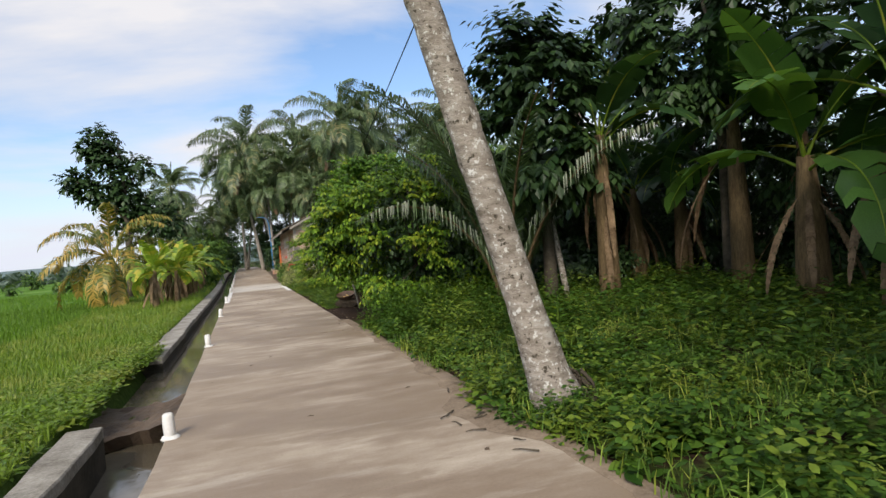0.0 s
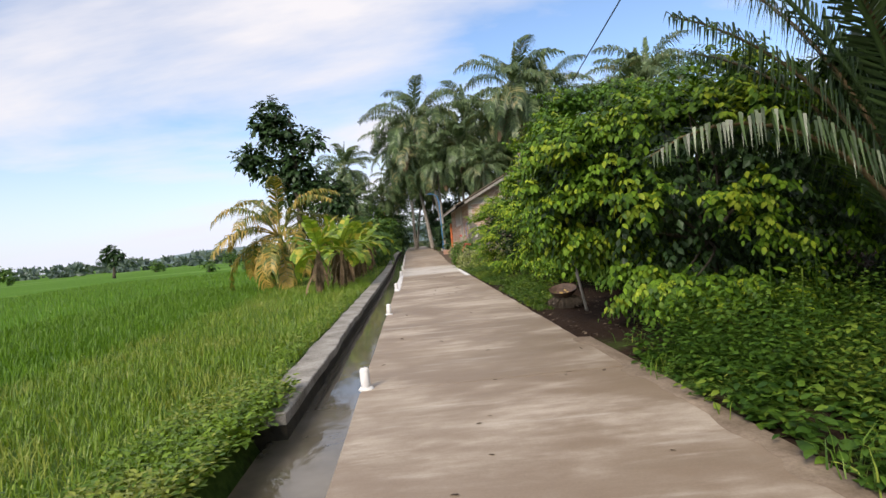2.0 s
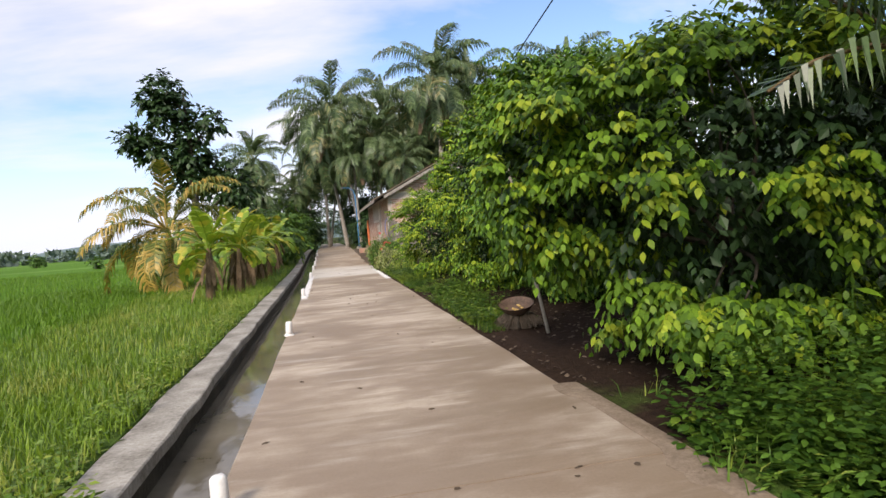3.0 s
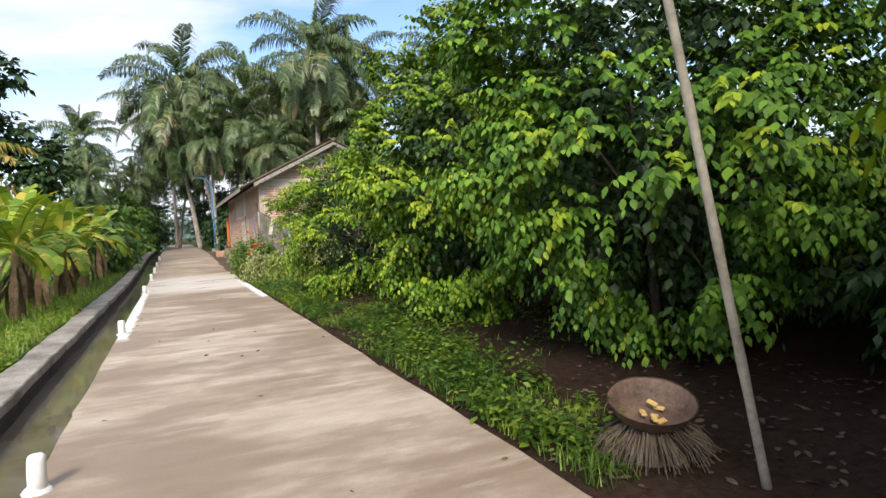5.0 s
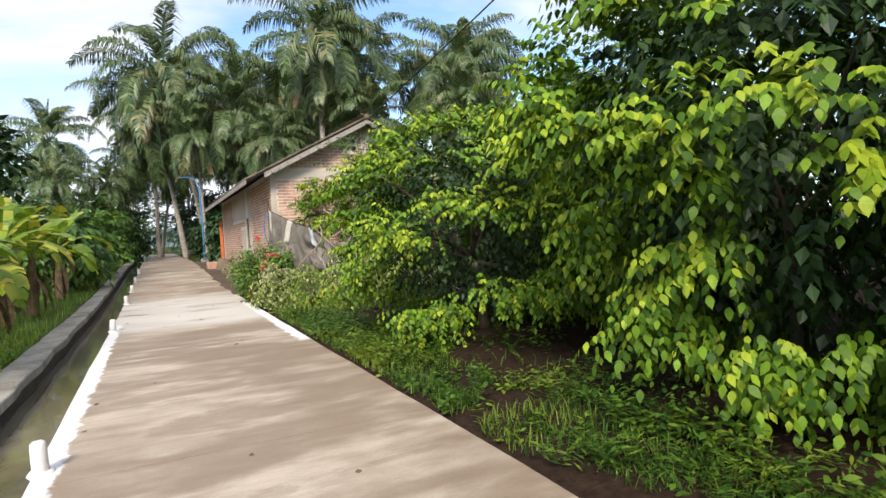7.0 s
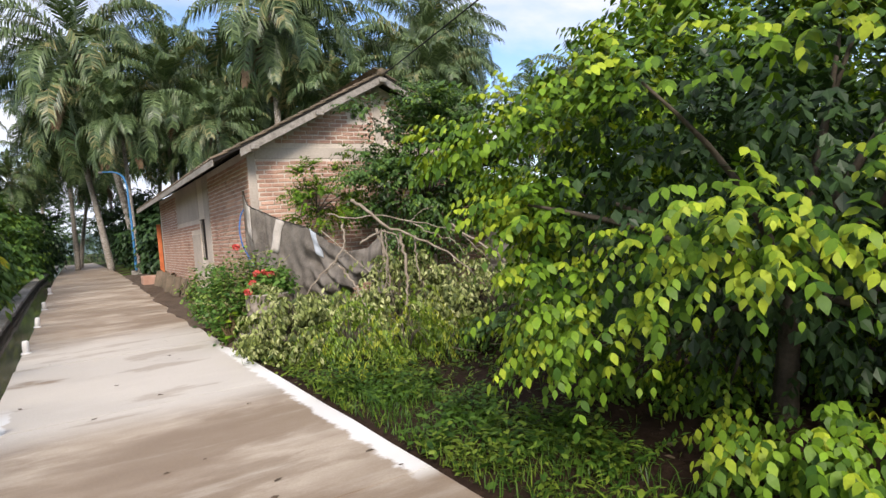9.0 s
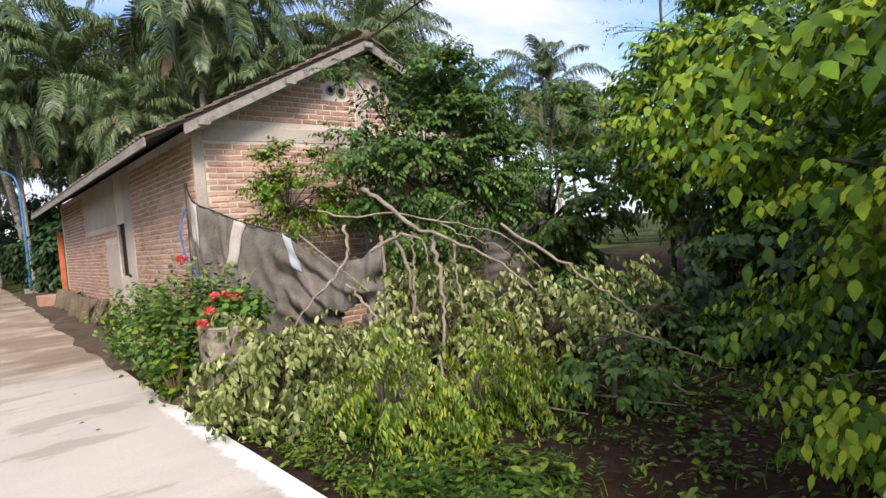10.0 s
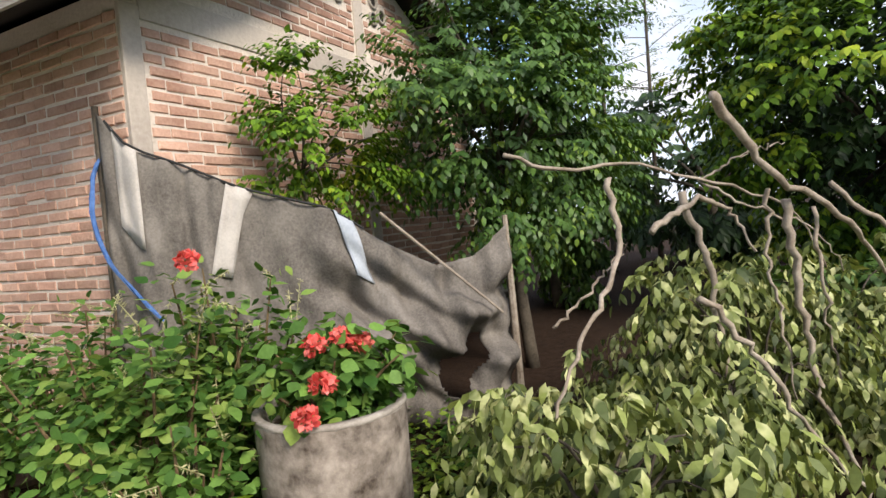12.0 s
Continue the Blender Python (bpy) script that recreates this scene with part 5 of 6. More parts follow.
def weeds(rng, P, h, nl, leaf_l, leaf_w, spread=0.5, full=False):
    """Small herbs: leaves in tiers along an upright stem."""
    B, W, N, S = [], [], [], []
    n = len(P)
    hh = h * rng.uniform(0.4, 1.2, n)
    for k in range(nl):
        a = rng.uniform(0, 2 * np.pi, n)
        t = (k + 0.7) / nl
        out = np.stack([np.cos(a), np.sin(a), np.zeros(n)], 1)
        B.append(P + np.array([0, 0, 1.0]) * (hh * t)[:, None] + out * 0.02 + rng.normal(0, 0.02 + 0.06 * h * spread, (n, 3)) * np.array([1, 1, 0.3]))
        W.append(out + np.array([0, 0, 1.0]) * rng.uniform(-0.3, 0.6, (n, 1)))
        N.append(np.array([0, 0, 1.0]) + rng.normal(0, 0.3, (n, 3)))
        S.append(rng.uniform(0.6, 1.2, n) * (1.15 - 0.5 * t))
    B, W, N, S = np.concatenate(B), np.concatenate(W), np.concatenate(N), np.concatenate(S)
    B[:, 2] = np.maximum(B[:, 2], np.tile(P[:, 2], nl) + 0.01)
    return leaves(B, W, N, leaf_l * S, leaf_w * S, full)


def patch(name, label, pieces, mat):
    v, f = join(pieces)
    tagged(link_mesh(name, v, f, mat), label, "weeds", kind="stuff")


def drift(P, k=1.0):
    """A smooth uneven value over the ground, about -1 to 1."""
    x, y = P[:, 0] * k, P[:, 1] * k
    return 0.5 * np.sin(2.3 * x + 1.1 * y) * np.cos(1.9 * y - 0.8 * x) + 0.5 * np.sin(5.1 * x - 2.7 * y + 1.3) * np.cos(4.3 * y + 1.7 * x)


def herbs(rng, P, h, nl, leaf_l, leaf_w, full=True):
    """Weeds in drifts of three heights."""
    d = drift(P)
    return [weeds(rng, P[m], h * k, nl, leaf_l * q, leaf_w * q, 0.6, full) for m, k, q in ((d < -0.12, 0.55, 0.75), ((d >= -0.12) & (d < 0.16), 1.0, 1.0), (d >= 0.16, 1.55, 1.2)) if m.any()]


def ferny(rng, P, h):
    """Feathery herbs: pinnate leaves that rise and arch outwards."""
    a = rng.uniform(0, 6.28, len(P))
    return sprigs(rng, P, np.stack([np.cos(a) * 0.55, np.sin(a) * 0.55, np.ones(len(P))], 1), 7, h, 0.07, 0.02, 0.05, 0.35, False, 0.12)


# near verge under the palms, thinning towards the bare earth
A = np.concatenate([scatter(rng, 2.5, 5.2, -8, 3.2, 3300), scatter(rng, 2.55, 3.6, -4.9, -3.1, 260)])
B2 = scatter(rng, 5.2, 11, -7, 5.5, 3600)
edge = 2.62 - 0.30 * np.exp(-((A[:, 1] + 3.2) / 0.7) ** 2) + 0.22 * np.abs(np.sin(A[:, 1] * 0.9)) * rng.uniform(0, 1, len(A))
A = A[(A[:, 0] > edge) & (drift(A, 1.3) > -0.42)]
A[:, 2] = np.maximum(A[:, 2], np.where(A[:, 0] < 2.62, 0.0, -1.0))
patch("verge_weeds", "dense low green weeds covering the shaded verge", herbs(rng, A, 0.22, 11, 0.088, 0.047) + herbs(rng, B2, 0.3, 9, 0.14, 0.065, False), L_WEED)
P = scatter(rng, 2.66, 6.0, -7, 2.5, 1700)
P = P[drift(P, 0.8) > 0.1]
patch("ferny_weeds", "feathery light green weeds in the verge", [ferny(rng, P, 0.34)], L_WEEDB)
P = scatter(rng, 2.62, 8, -8, 4, 12000)
P = P[drift(P, 0.7) > -0.1]
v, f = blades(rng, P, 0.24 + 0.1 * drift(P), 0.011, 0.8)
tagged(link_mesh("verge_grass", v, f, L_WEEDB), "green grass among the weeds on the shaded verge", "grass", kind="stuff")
C2 = np.concatenate([scatter(rng, 3.2, 5.4, -0.6, 3.6, 640), scatter(rng, 2.85, 3.6, 1.2, 3.3, 170)])
patch("tall_weeds", "knee-high leafy weeds with small pale flowers", [weeds(rng, C2, 0.72, 19, 0.075, 0.038, 0.9, True)], L_WEED)
E2 = np.concatenate([scatter(rng, 2.66, 3.7, 8.4, 25.0, 2000), scatter(rng, 2.66, 3.15, 7.5, 8.6, 120), scatter(rng, 2.9, 3.6, 7.75, 8.8, 100), scatter(rng, 3.5, 5.4, 9.5, 20, 330)])
E2 = np.concatenate([E2[(drift(E2, 1.2) > -0.08) & ((E2[:, 0] < 3.4) | (E2[:, 1] < 19))], scatter(rng, 3.45, 4.5, 22.7, 24.0, 200), scatter(rng, 4.0, 7.5, 18.6, 20.6, 260), scatter(rng, 2.7, 3.6, 19.5, 21.5, 200)])
patch("lane_weeds", "low weeds and grass along the lane edge", herbs(rng, E2, 0.2, 9, 0.07, 0.034), L_WEED)
P = np.concatenate([scatter(rng, 2.7, 3.7, 9.0, 20.0, 900), scatter(rng, 3.4, 5.5, 10, 19.0, 160)])
P = P[drift(P, 1.1) > 0.05]
patch("ferny_weeds", "feathery green weeds along the lane edge", [ferny(rng, P, 0.3)], L_WEED)
P = np.concatenate([scatter(rng, 2.63, 3.45, 8.0, 25.0, 11000), scatter(rng, 2.63, 3.0, 7.2, 8.2, 350), scatter(rng, 3.4, 4.4, 9, 20, 300)])
P = P[drift(P, 0.9) > -0.3]
v, f = blades(rng, P, 0.12 + 0.05 * drift(P), 0.008, 1.1)
tagged(link_mesh("lane_grass", v, f, L_WEED), "short green grass along the lane edge", "grass", kind="stuff")
P = np.concatenate([scatter(rng, -1.7, -0.98, -7, -1.6, 600), scatter(rng, -1.6, -0.8, -1.6, 2.9, 900), scatter(rng, -1.15, -0.7, 1.7, 3.4, 260), scatter(rng, -1.4, -1.0, 2.9, 20, 500), scatter(rng, -3.2, -1.2, -7, 1, 700)])
patch("bank_weeds", "broad-leaved weeds on the canal bank", [weeds(rng, P, 0.2, 9, 0.08, 0.04)], L_GRASS)


def build_spill():
    """Earth washed over the lane's edge, and twigs lying on it."""
    r2 = np.random.default_rng(81)
    ys = np.arange(-6.5, 4.6, 0.12)
    v, f = [], []
    for y in ys:
        w = 0.05 + 0.28 * math.exp(-((y + 3.2) / 0.75) ** 2) + 0.05 * math.sin(y * 3.1) + 0.04 * math.sin(y * 7.7) + r2.normal(0, 0.015)
        w = max(0.03, w)
        v += [(2.6 - w, y, 0.0015), (2.6 - w * 0.6, y, 0.003 + r2.uniform(0, 0.003)), (2.59, y, 0.008 + r2.uniform(0, 0.006)), (2.74, y, 0.0)]
    n = len(ys)
    f = [(i * 4 + k, i * 4 + k + 1, i * 4 + k + 5, i * 4 + k + 4) for i in range(n - 1) for k in range(3)]
    tagged(link_mesh("soil", v, f, M_SPILL, smooth=True), "brown earth washed over the edge of the concrete lane", "soil", kind="structure")
    first = None
    for i, (x, y) in enumerate(((2.12, -3.35), (2.2, -3.6), (2.32, -3.8), (2.28, -3.2), (2.4, -4.1), (2.35, -3.5), (2.45, -2.6), (2.44, -4.4))):
        ln = 0.12 + 0.05 * (i % 3)
        if first is None:
            p = [(0, 0, 0.008), (ln * 0.4, 0.02, 0.012), (ln * 0.7, 0.0, 0.01), (ln, 0.04, 0.009)]
            tv, tf = tube(p, [0.007, 0.006, 0.005, 0.003], 6, 8)
            first = tagged(link_mesh("twig", tv, tf, M_TWIG, smooth=True), "short dry twig lying on the lane edge", "twig", "twigs on the lane")
            first.matrix_basis = pose(x, y, 0.008, 0, 0, 20)
        else:
            copy_thing(first, pose(x, y, 0.008, 0, 0, 20 + i * 67) @ Matrix.Diagonal((0.7 + 0.25 * (i % 4), 1, 1, 1)))


M_SPILL = rough_mat("washed_earth", (0.15, 0.11, 0.075), (0.34, 0.265, 0.195), 4, 40, bump=0.5)
build_spill()


def big_weed(seed, x, y, h):
    rng = np.random.default_rng(seed)
    g = float(ground_z(x, y))
    root = thing("tall_weed", "upright weed with large light green leaves", "weed", "tall weeds")
    v, f = tube([(x, y, g - 0.03), (x + 0.03, y, g + h * 0.5), (x + 0.05, y, g + h)], [0.012, 0.01, 0.005], 6, 6)
    link_mesh("stem", v, f, L_WEED, root)
    P = np.tile(np.array([[x, y, g]]), (9, 1)) + np.array([0.03, 0, 0])
    v, f = weeds(rng, P[:1] * 1.0, h, 14, 0.19, 0.075, 0.1, True)
    link_mesh("leaves", v, f, L_BUSH, root)


for i, (x, y, h) in enumerate(((4.3, 3.3, 1.05), (4.95, 3.5, 1.1), (3.75, 2.0, 0.85), (5.3, 1.5, 0.6), (5.0, -0.2, 0.5), (4.6, -0.9, 0.5))):
    big_weed(300 + i, x, y, h)

# leaf litter on the bare earth
P = np.concatenate([scatter(rng, 2.66, 5.5, 4.0, 9.5, 650), scatter(rng, 3.6, 8, 9, 21, 380), scatter(rng, 4, 7.5, 19, 22.5, 400), scatter(rng, 0.2, 2.6, -6, 26, 60)])
P[:, 2] += 0.012
P[:, 2] = np.where(P[:, 0] < 2.6, 0.006, P[:, 2])
a = rng.uniform(0, 6.28, len(P))
v, f = leaves(P, np.stack([np.cos(a), np.sin(a), np.zeros(len(P))], 1), np.array([0, 0, 1.0]) + rng.normal(0, 0.25, (len(P), 3)), rng.uniform(0.03, 0.09, len(P)), 0.035, True)
tagged(link_mesh("leaf_litter", v, f, M_LITTER), "dry fallen leaves on bare earth", "leaf litter", kind="stuff")


# ---------------- things by the lane ----------------
def build_pole():
    root = thing("bamboo_pole", "thin grey bamboo pole leaning up through the leaves", "pole")
    a, b = np.array([3.41, 6.88, -0.05]), np.array([2.99, 7.05, 2.5])
    pts = [a + (b - a) * i / 16 for i in range(17)]
    v, f = tube(pts, [0.023 * (1.12 if i % 4 == 0 else 1) for i in range(17)], 9)
    link_mesh("cane", v, f, M_POLE, root, smooth=True)


build_pole()


def build_stump():
    rng = np.random.default_rng(31)
    c = np.array([3.2, 7.45, 0.0])
    root = thing("stump", "old stump with a skirt of grey coconut fibre", "stump")
    v, f = tube([c + (0, 0, -0.05), c + (0, 0, 0.1), c + (0, 0, 0.19)], [0.2, 0.16, 0.15], 14, 5)
    link_mesh("core", v, f, M_HUSK, root)
    p = []
    for i in range(420):
        a = rng.uniform(0, 6.28)
        r = rng.uniform(0.13, 0.2)
        q = c + np.array([math.cos(a) * r, math.sin(a) * r, rng.uniform(0.1, 0.2)])
        d = np.array([math.cos(a), math.sin(a), 0])
        e = q + d * rng.uniform(0.06, 0.2)
        e[2] = rng.uniform(0.0, 0.08)
        p.append(tube([q, (q + e) / 2 + d * 0.03, e], [0.004, 0.0035, 0.002], 4))
    v, f = join(p)
    link_mesh("fibre_skirt", v, f, M_HUSK, root)["kind"] = "stuff"
    basin = thing("basin", "shallow brown basin with yellow scraps on a stump", "basin")
    n = 24
    prof = [(0.02, 0.0), (0.13, 0.005), (0.20, 0.06), (0.235, 0.13), (0.245, 0.135), (0.225, 0.125), (0.19, 0.065), (0.12, 0.022), (0.02, 0.02)]
    vv = [(r * math.cos(2 * math.pi * i / n), r * math.sin(2 * math.pi * i / n), z) for r, z in prof for i in range(n)]
    ff = [(k * n + i, k * n + (i + 1) % n, (k + 1) * n + (i + 1) % n, (k + 1) * n + i) for k in range(len(prof) - 1) for i in range(n)]
    ff += [tuple(range(n - 1, -1, -1)), tuple(range((len(prof) - 1) * n, len(prof) * n))]
    link_mesh("bowl", vv, ff, M_BASIN, basin, smooth=True)
    sc = bmesh.new()
    for i in range(6):
        add_box(sc, -0.03, 0.03, -0.015, 0.015, 0.0, 0.015, bevel=0.004, m=pose(rng.normal(0, 0.05), rng.normal(-0.03, 0.04), 0.03 + 0.008 * i, *rng.uniform(-15, 15, 2), rng.uniform(0, 180)))
    part("food_scraps", sc, M_PITH, basin, "yellow scraps")
    basin.matrix_basis = pose(c[0] - 0.02, c[1] - 0.03, 0.205, 14, -8, 0)


build_stump()


def build_drift():
    rng = np.random.default_rng(33)
    root = thing("driftwood", "broken canes and sticks caught across the canal", "debris")
    for i in range(7):
        y = 17.6 + 0.09 * i + rng.normal(0, 0.03)
        v, f = tube([(-0.7 + rng.uniform(0, 0.15), y, -0.42 + 0.03 * (i % 3)), (-0.3, y + rng.normal(0, 0.05), -0.36), (0.02 - rng.uniform(0.02, 0.2), y + rng.normal(0, 0.12), -0.33 + 0.05 * (i % 3))], [0.022, 0.02, 0.014], 7, 6)
        link_mesh("stick", v, f, M_PITH if i % 3 == 0 else M_BRANCH, root, smooth=True)


build_drift()


# ---------------- tarp fence, pot and flowers at the house corner ----------------
def build_tarp():
    rng = np.random.default_rng(35)
    root = thing("tarp_fence", "sagging torn grey tarp tied from the house corner to a stake", "tarp")
    us = [0, 0.07, 0.16, 0.34, 0.48, 0.60, 0.74, 0.88, 1.0]
    px = [3.40, 3.39, 3.55, 3.80, 4.12, 4.35, 4.60, 4.83, 5.02]
    py = [25.42, 25.14, 24.96, 24.70, 24.27, 24.02, 23.80, 23.60, 23.44]
    zt = [2.34, 2.08, 1.98, 1.80, 1.63, 1.38, 1.20, 1.24, 1.44]
    zb = [0.9, 0.6, 0.45, 0.40, 0.30, 0.16, 0.08, 0.06, 0.10]
    nu, nv = 120, 44

    def sheet_at(u, t, lift=0.0):
        x, y, a, b = (float(np.interp(u, us, q)) for q in (px, py, zt, zb))
        o = 0.045 * math.sin(u * 46 + t * 3 + 2.2 * math.sin(u * 9)) * (0.3 + t) + 0.016 * math.sin(u * 97 - t * 6 + 1.5 * math.sin(t * 7)) + 0.006 * math.sin(u * 190 + t * 31)
        if u > 0.42:
            w = min(1.0, (u - 0.42) / 0.1)
            o += w * (0.10 * math.sin((u * 5 + t * 4.5) * 2.6) + 0.075 * math.sin(t * 24 - u * 22) + 0.02 * math.sin(t * 47 - u * 30)) * math.sin(math.pi * t)
            o += 0.12 * math.sin(math.pi * t) * math.sin(math.pi * min(1, (u - 0.42) / 0.58))
        o += lift
        return (x - 0.66 * o, y - 0.74 * o, a + (b - a) * t + lift * 0.4)

    vv, ff = [], []
    for i in range(nu):
        for j in range(nv):
            vv.append(sheet_at(i / (nu - 1), j / (nv - 1)))
    for i in range(nu - 1):
        for j in range(nv - 1):
            u, t = (i + 0.5) / (nu - 1), (j + 0.5) / (nv - 1)
            if ((u - 0.80) / 0.085) ** 2 + ((t - 0.62 + (u - 0.8) * 1.2) / 0.13) ** 2 < 1:
                continue
            ff.append((i * nv + j, (i + 1) * nv + j, (i + 1) * nv + j + 1, i * nv + j + 1))
    ob = link_mesh("sheet", vv, ff, M_NET, root, smooth=True)
    so = ob.modifiers.new("thick", "SOLIDIFY")
    so.thickness = 0.004

    def hung(name, u0, u1, t1, mat, label, slant=0.0):
        q, g = [], []
        for i in range(6):
            for j in range(8):
                t = t1 * j / 7
                u = u0 + (u1 - u0) * i / 5 - slant * t
                q.append(sheet_at(u, t, 0.02))
        for i in range(5):
            for j in range(7):
                g.append((i * 8 + j, (i + 1) * 8 + j, (i + 1) * 8 + j + 1, i * 8 + j + 1))
        o = link_mesh(name, q, g, mat, root, label, smooth=True)
        s2 = o.modifiers.new("thick", "SOLIDIFY")
        s2.thickness = 0.004

    hung("cloth_strip", 0.30, 0.36, 0.42, M_CLOTH, "pale grey cloth strip", 0.16)
    hung("white_rag", 0.485, 0.525, 0.27, M_WHITE, "white plastic rag", -0.14)
    hung("pale_corner", 0.035, 0.085, 0.4, M_CLOTH, "paler frayed corner of the tarp")
    pts = [(np.interp(u, us, px) - 0.015, np.interp(u, us, py) - 0.015, np.interp(u, us, zt) + 0.008) for u in np.linspace(0.02, 0.55, 14)]
    v, f = tube(pts, [0.008] * 14, 6)
    link_mesh("rope", v, f, M_CABLE, root)
    v, f = tube([(3.37, 25.40, 2.05), (3.28, 25.36, 1.92), (3.25, 25.34, 1.6), (3.27, 25.2, 1.35), (3.38, 24.98, 1.05)], [0.012, 0.015, 0.011, 0.01, 0.008], 7, 16)
    link_mesh("blue_tie", v + rng.normal(0, 0.003, v.shape), f, M_ROPE, root, "twisted blue plastic tie")
    v, f = tube([(5.03, 23.42, -0.05), (5.03, 23.43, 0.8), (5.02, 23.44, 1.5)], [0.03, 0.027, 0.02], 7, 6)
    link_mesh("stake", v, f, M_BRANCH, root, "rough wooden stake")
    v, f = tube([(3.39, 25.43, 0.0), (3.39, 25.43, 1.2), (3.40, 25.43, 2.38)], [0.025, 0.022, 0.02], 7, 6)
    link_mesh("stake", v, f, M_TWIG, root)
    v, f = tube([(4.2, 23.95, 1.58), (4.45, 23.7, 1.25), (4.75, 23.4, 0.85)], [0.012, 0.011, 0.009], 6, 6)
    link_mesh("prop_stick", v, f, M_BRANCH, root)


build_tarp()
PX, PY = 3.21, 23.66
M_STAIN = rough_mat("stained_concrete", (0.04, 0.027, 0.018), (0.44, 0.38, 0.32), 7.0, 12, bump=0.6)


def build_pot():
    rng = np.random.default_rng(36)
    root = thing("concrete_planter", "stained concrete well ring used as a flower planter", "planter")
    n = 36
    prof = [(0.335, -0.05), (0.338, 0.25), (0.345, 0.692), (0.349, 0.700), (0.350, 0.712), (0.342, 0.718), (0.318, 0.718), (0.308, 0.70), (0.30, 0.55), (0.29, 0.5)]
    v = []
    for r, z in prof:
        for i in range(n):
            k = r + rng.normal(0, 0.002)
            v.append((PX + k * math.cos(2 * math.pi * i / n), PY + k * math.sin(2 * math.pi * i / n), z + rng.normal(0, 0.002)))
    f = [(k * n + i, k * n + (i + 1) % n, (k + 1) * n + (i + 1) % n, (k + 1) * n + i) for k in range(2) for i in range(n)]
    link_mesh("ring", v[:3 * n], f, M_STAIN, root, smooth=True)
    f = [(k * n + i, k * n + (i + 1) % n, (k + 1) * n + (i + 1) % n, (k + 1) * n + i) for k in range(len(prof) - 3) for i in range(n)]
    link_mesh("rim", v[2 * n:], f, M_RIM, root, "pale chipped rim", smooth=True)
    d = [(PX + 0.3 * math.cos(2 * math.pi * i / n), PY + 0.3 * math.sin(2 * math.pi * i / n), 0.62) for i in range(n)]
    d += [(a, b, 0.5) for a, b, c in d]
    link_mesh("soil", d, [tuple(range(n)), tuple(range(2 * n - 1, n - 1, -1))] + [(i, i + n, (i + 1) % n + n, (i + 1) % n) for i in range(n)], M_MUD, root)


build_pot()


def leafy_shrub(seed, x, y, z0, r, h, count, leaf_l, leaf_w, mat, label, name="shrub", flowers=0, spikes=0, cat="shrub"):
    rng = np.random.default_rng(seed)
    root = thing(name, label, cat)
    st, tips = [], []
    for i in range(22):
        a, q = rng.uniform(0, 6.28), rng.uniform(0.15, 1.0)
        t = np.array([x + math.cos(a) * r * q, y + math.sin(a) * r * q, z0 + h * rng.uniform(0.5, 1.0) * (1 - 0.3 * q)])
        b = np.array([x + math.cos(a) * r * 0.2 * q, y + math.sin(a) * r * 0.2 * q, z0 - 0.02])
        st.append(tube([b, (b + t) / 2 + np.array([0, 0, 0.08]), t], [0.012, 0.009, 0.004], 5, 5))
        tips.append((b, t))
    v, f = join(st)
    link_mesh("stem_tangle", v, f, M_STEM, root)["kind"] = "stuff"
    k = rng.integers(0, 22, count)
    s = rng.uniform(0.2, 1.05, (count, 1))
    B = np.array([tips[i][0] for i in k])
    T = np.array([tips[i][1] for i in k])
    P = B + (T - B) * s + rng.normal(0, 0.06, (count, 3))
    P[:, 2] = np.maximum(P[:, 2], z0 + 0.02)
    W = unit(rng.normal(0, 1, (count, 3)) * np.array([1, 1, 0.4])) + (P - np.array([x, y, z0 + h * 0.3])) * 0.6
    v, f = leaves(P, W + DOWN * 0.35, np.array([0, 0, 0.8]) + unit(P - np.array([x, y, z0])) * 0.7 + rng.normal(0, 0.55, (count, 3)), leaf_l * rng.uniform(0.6, 1.15, count), leaf_w * rng.uniform(0.7, 1.1, count), "round")
    link_mesh("foliage", v, f, mat, root)
    for i in range(flowers):
        c = FLOWERS[i]
        n = 70
        d = unit(rng.normal(0, 1, (n, 3)) + np.array([0, 0, 0.4]))
        v, f = leaves(np.array(c) + d * 0.035 * np.array([1, 1, 0.7]), d + rng.normal(0, 0.5, (n, 3)), d, 0.034, 0.028, True)
        link_mesh("flower_head", v, f, L_FLOWER, root, "coral red flower cluster")
    if spikes:
        sp = []
        for i in range(spikes):
            b, t = tips[i % 22]
            o = rng.normal(0, 0.3, 3) * np.array([1, 1, 0])
            e = t + np.array([o[0] * 0.5, o[1] * 0.5, rng.uniform(0.05, 0.22)])
            n = 26
            q = rng.uniform(0, 1, (n, 1))
            P = t + (e - t) * q
            sp.append(leaves(P, rng.normal(0, 1, (n, 3)), rng.normal(0, 1, (n, 3)), 0.028, 0.008, False))
            sp.append(tube([t, e], [0.003, 0.002], 4))
        v, f = join(sp)
        link_mesh("seed_plume", v, f, L_SEED, root, "pale feathery seed spikes")["kind"] = "stuff"
    return root


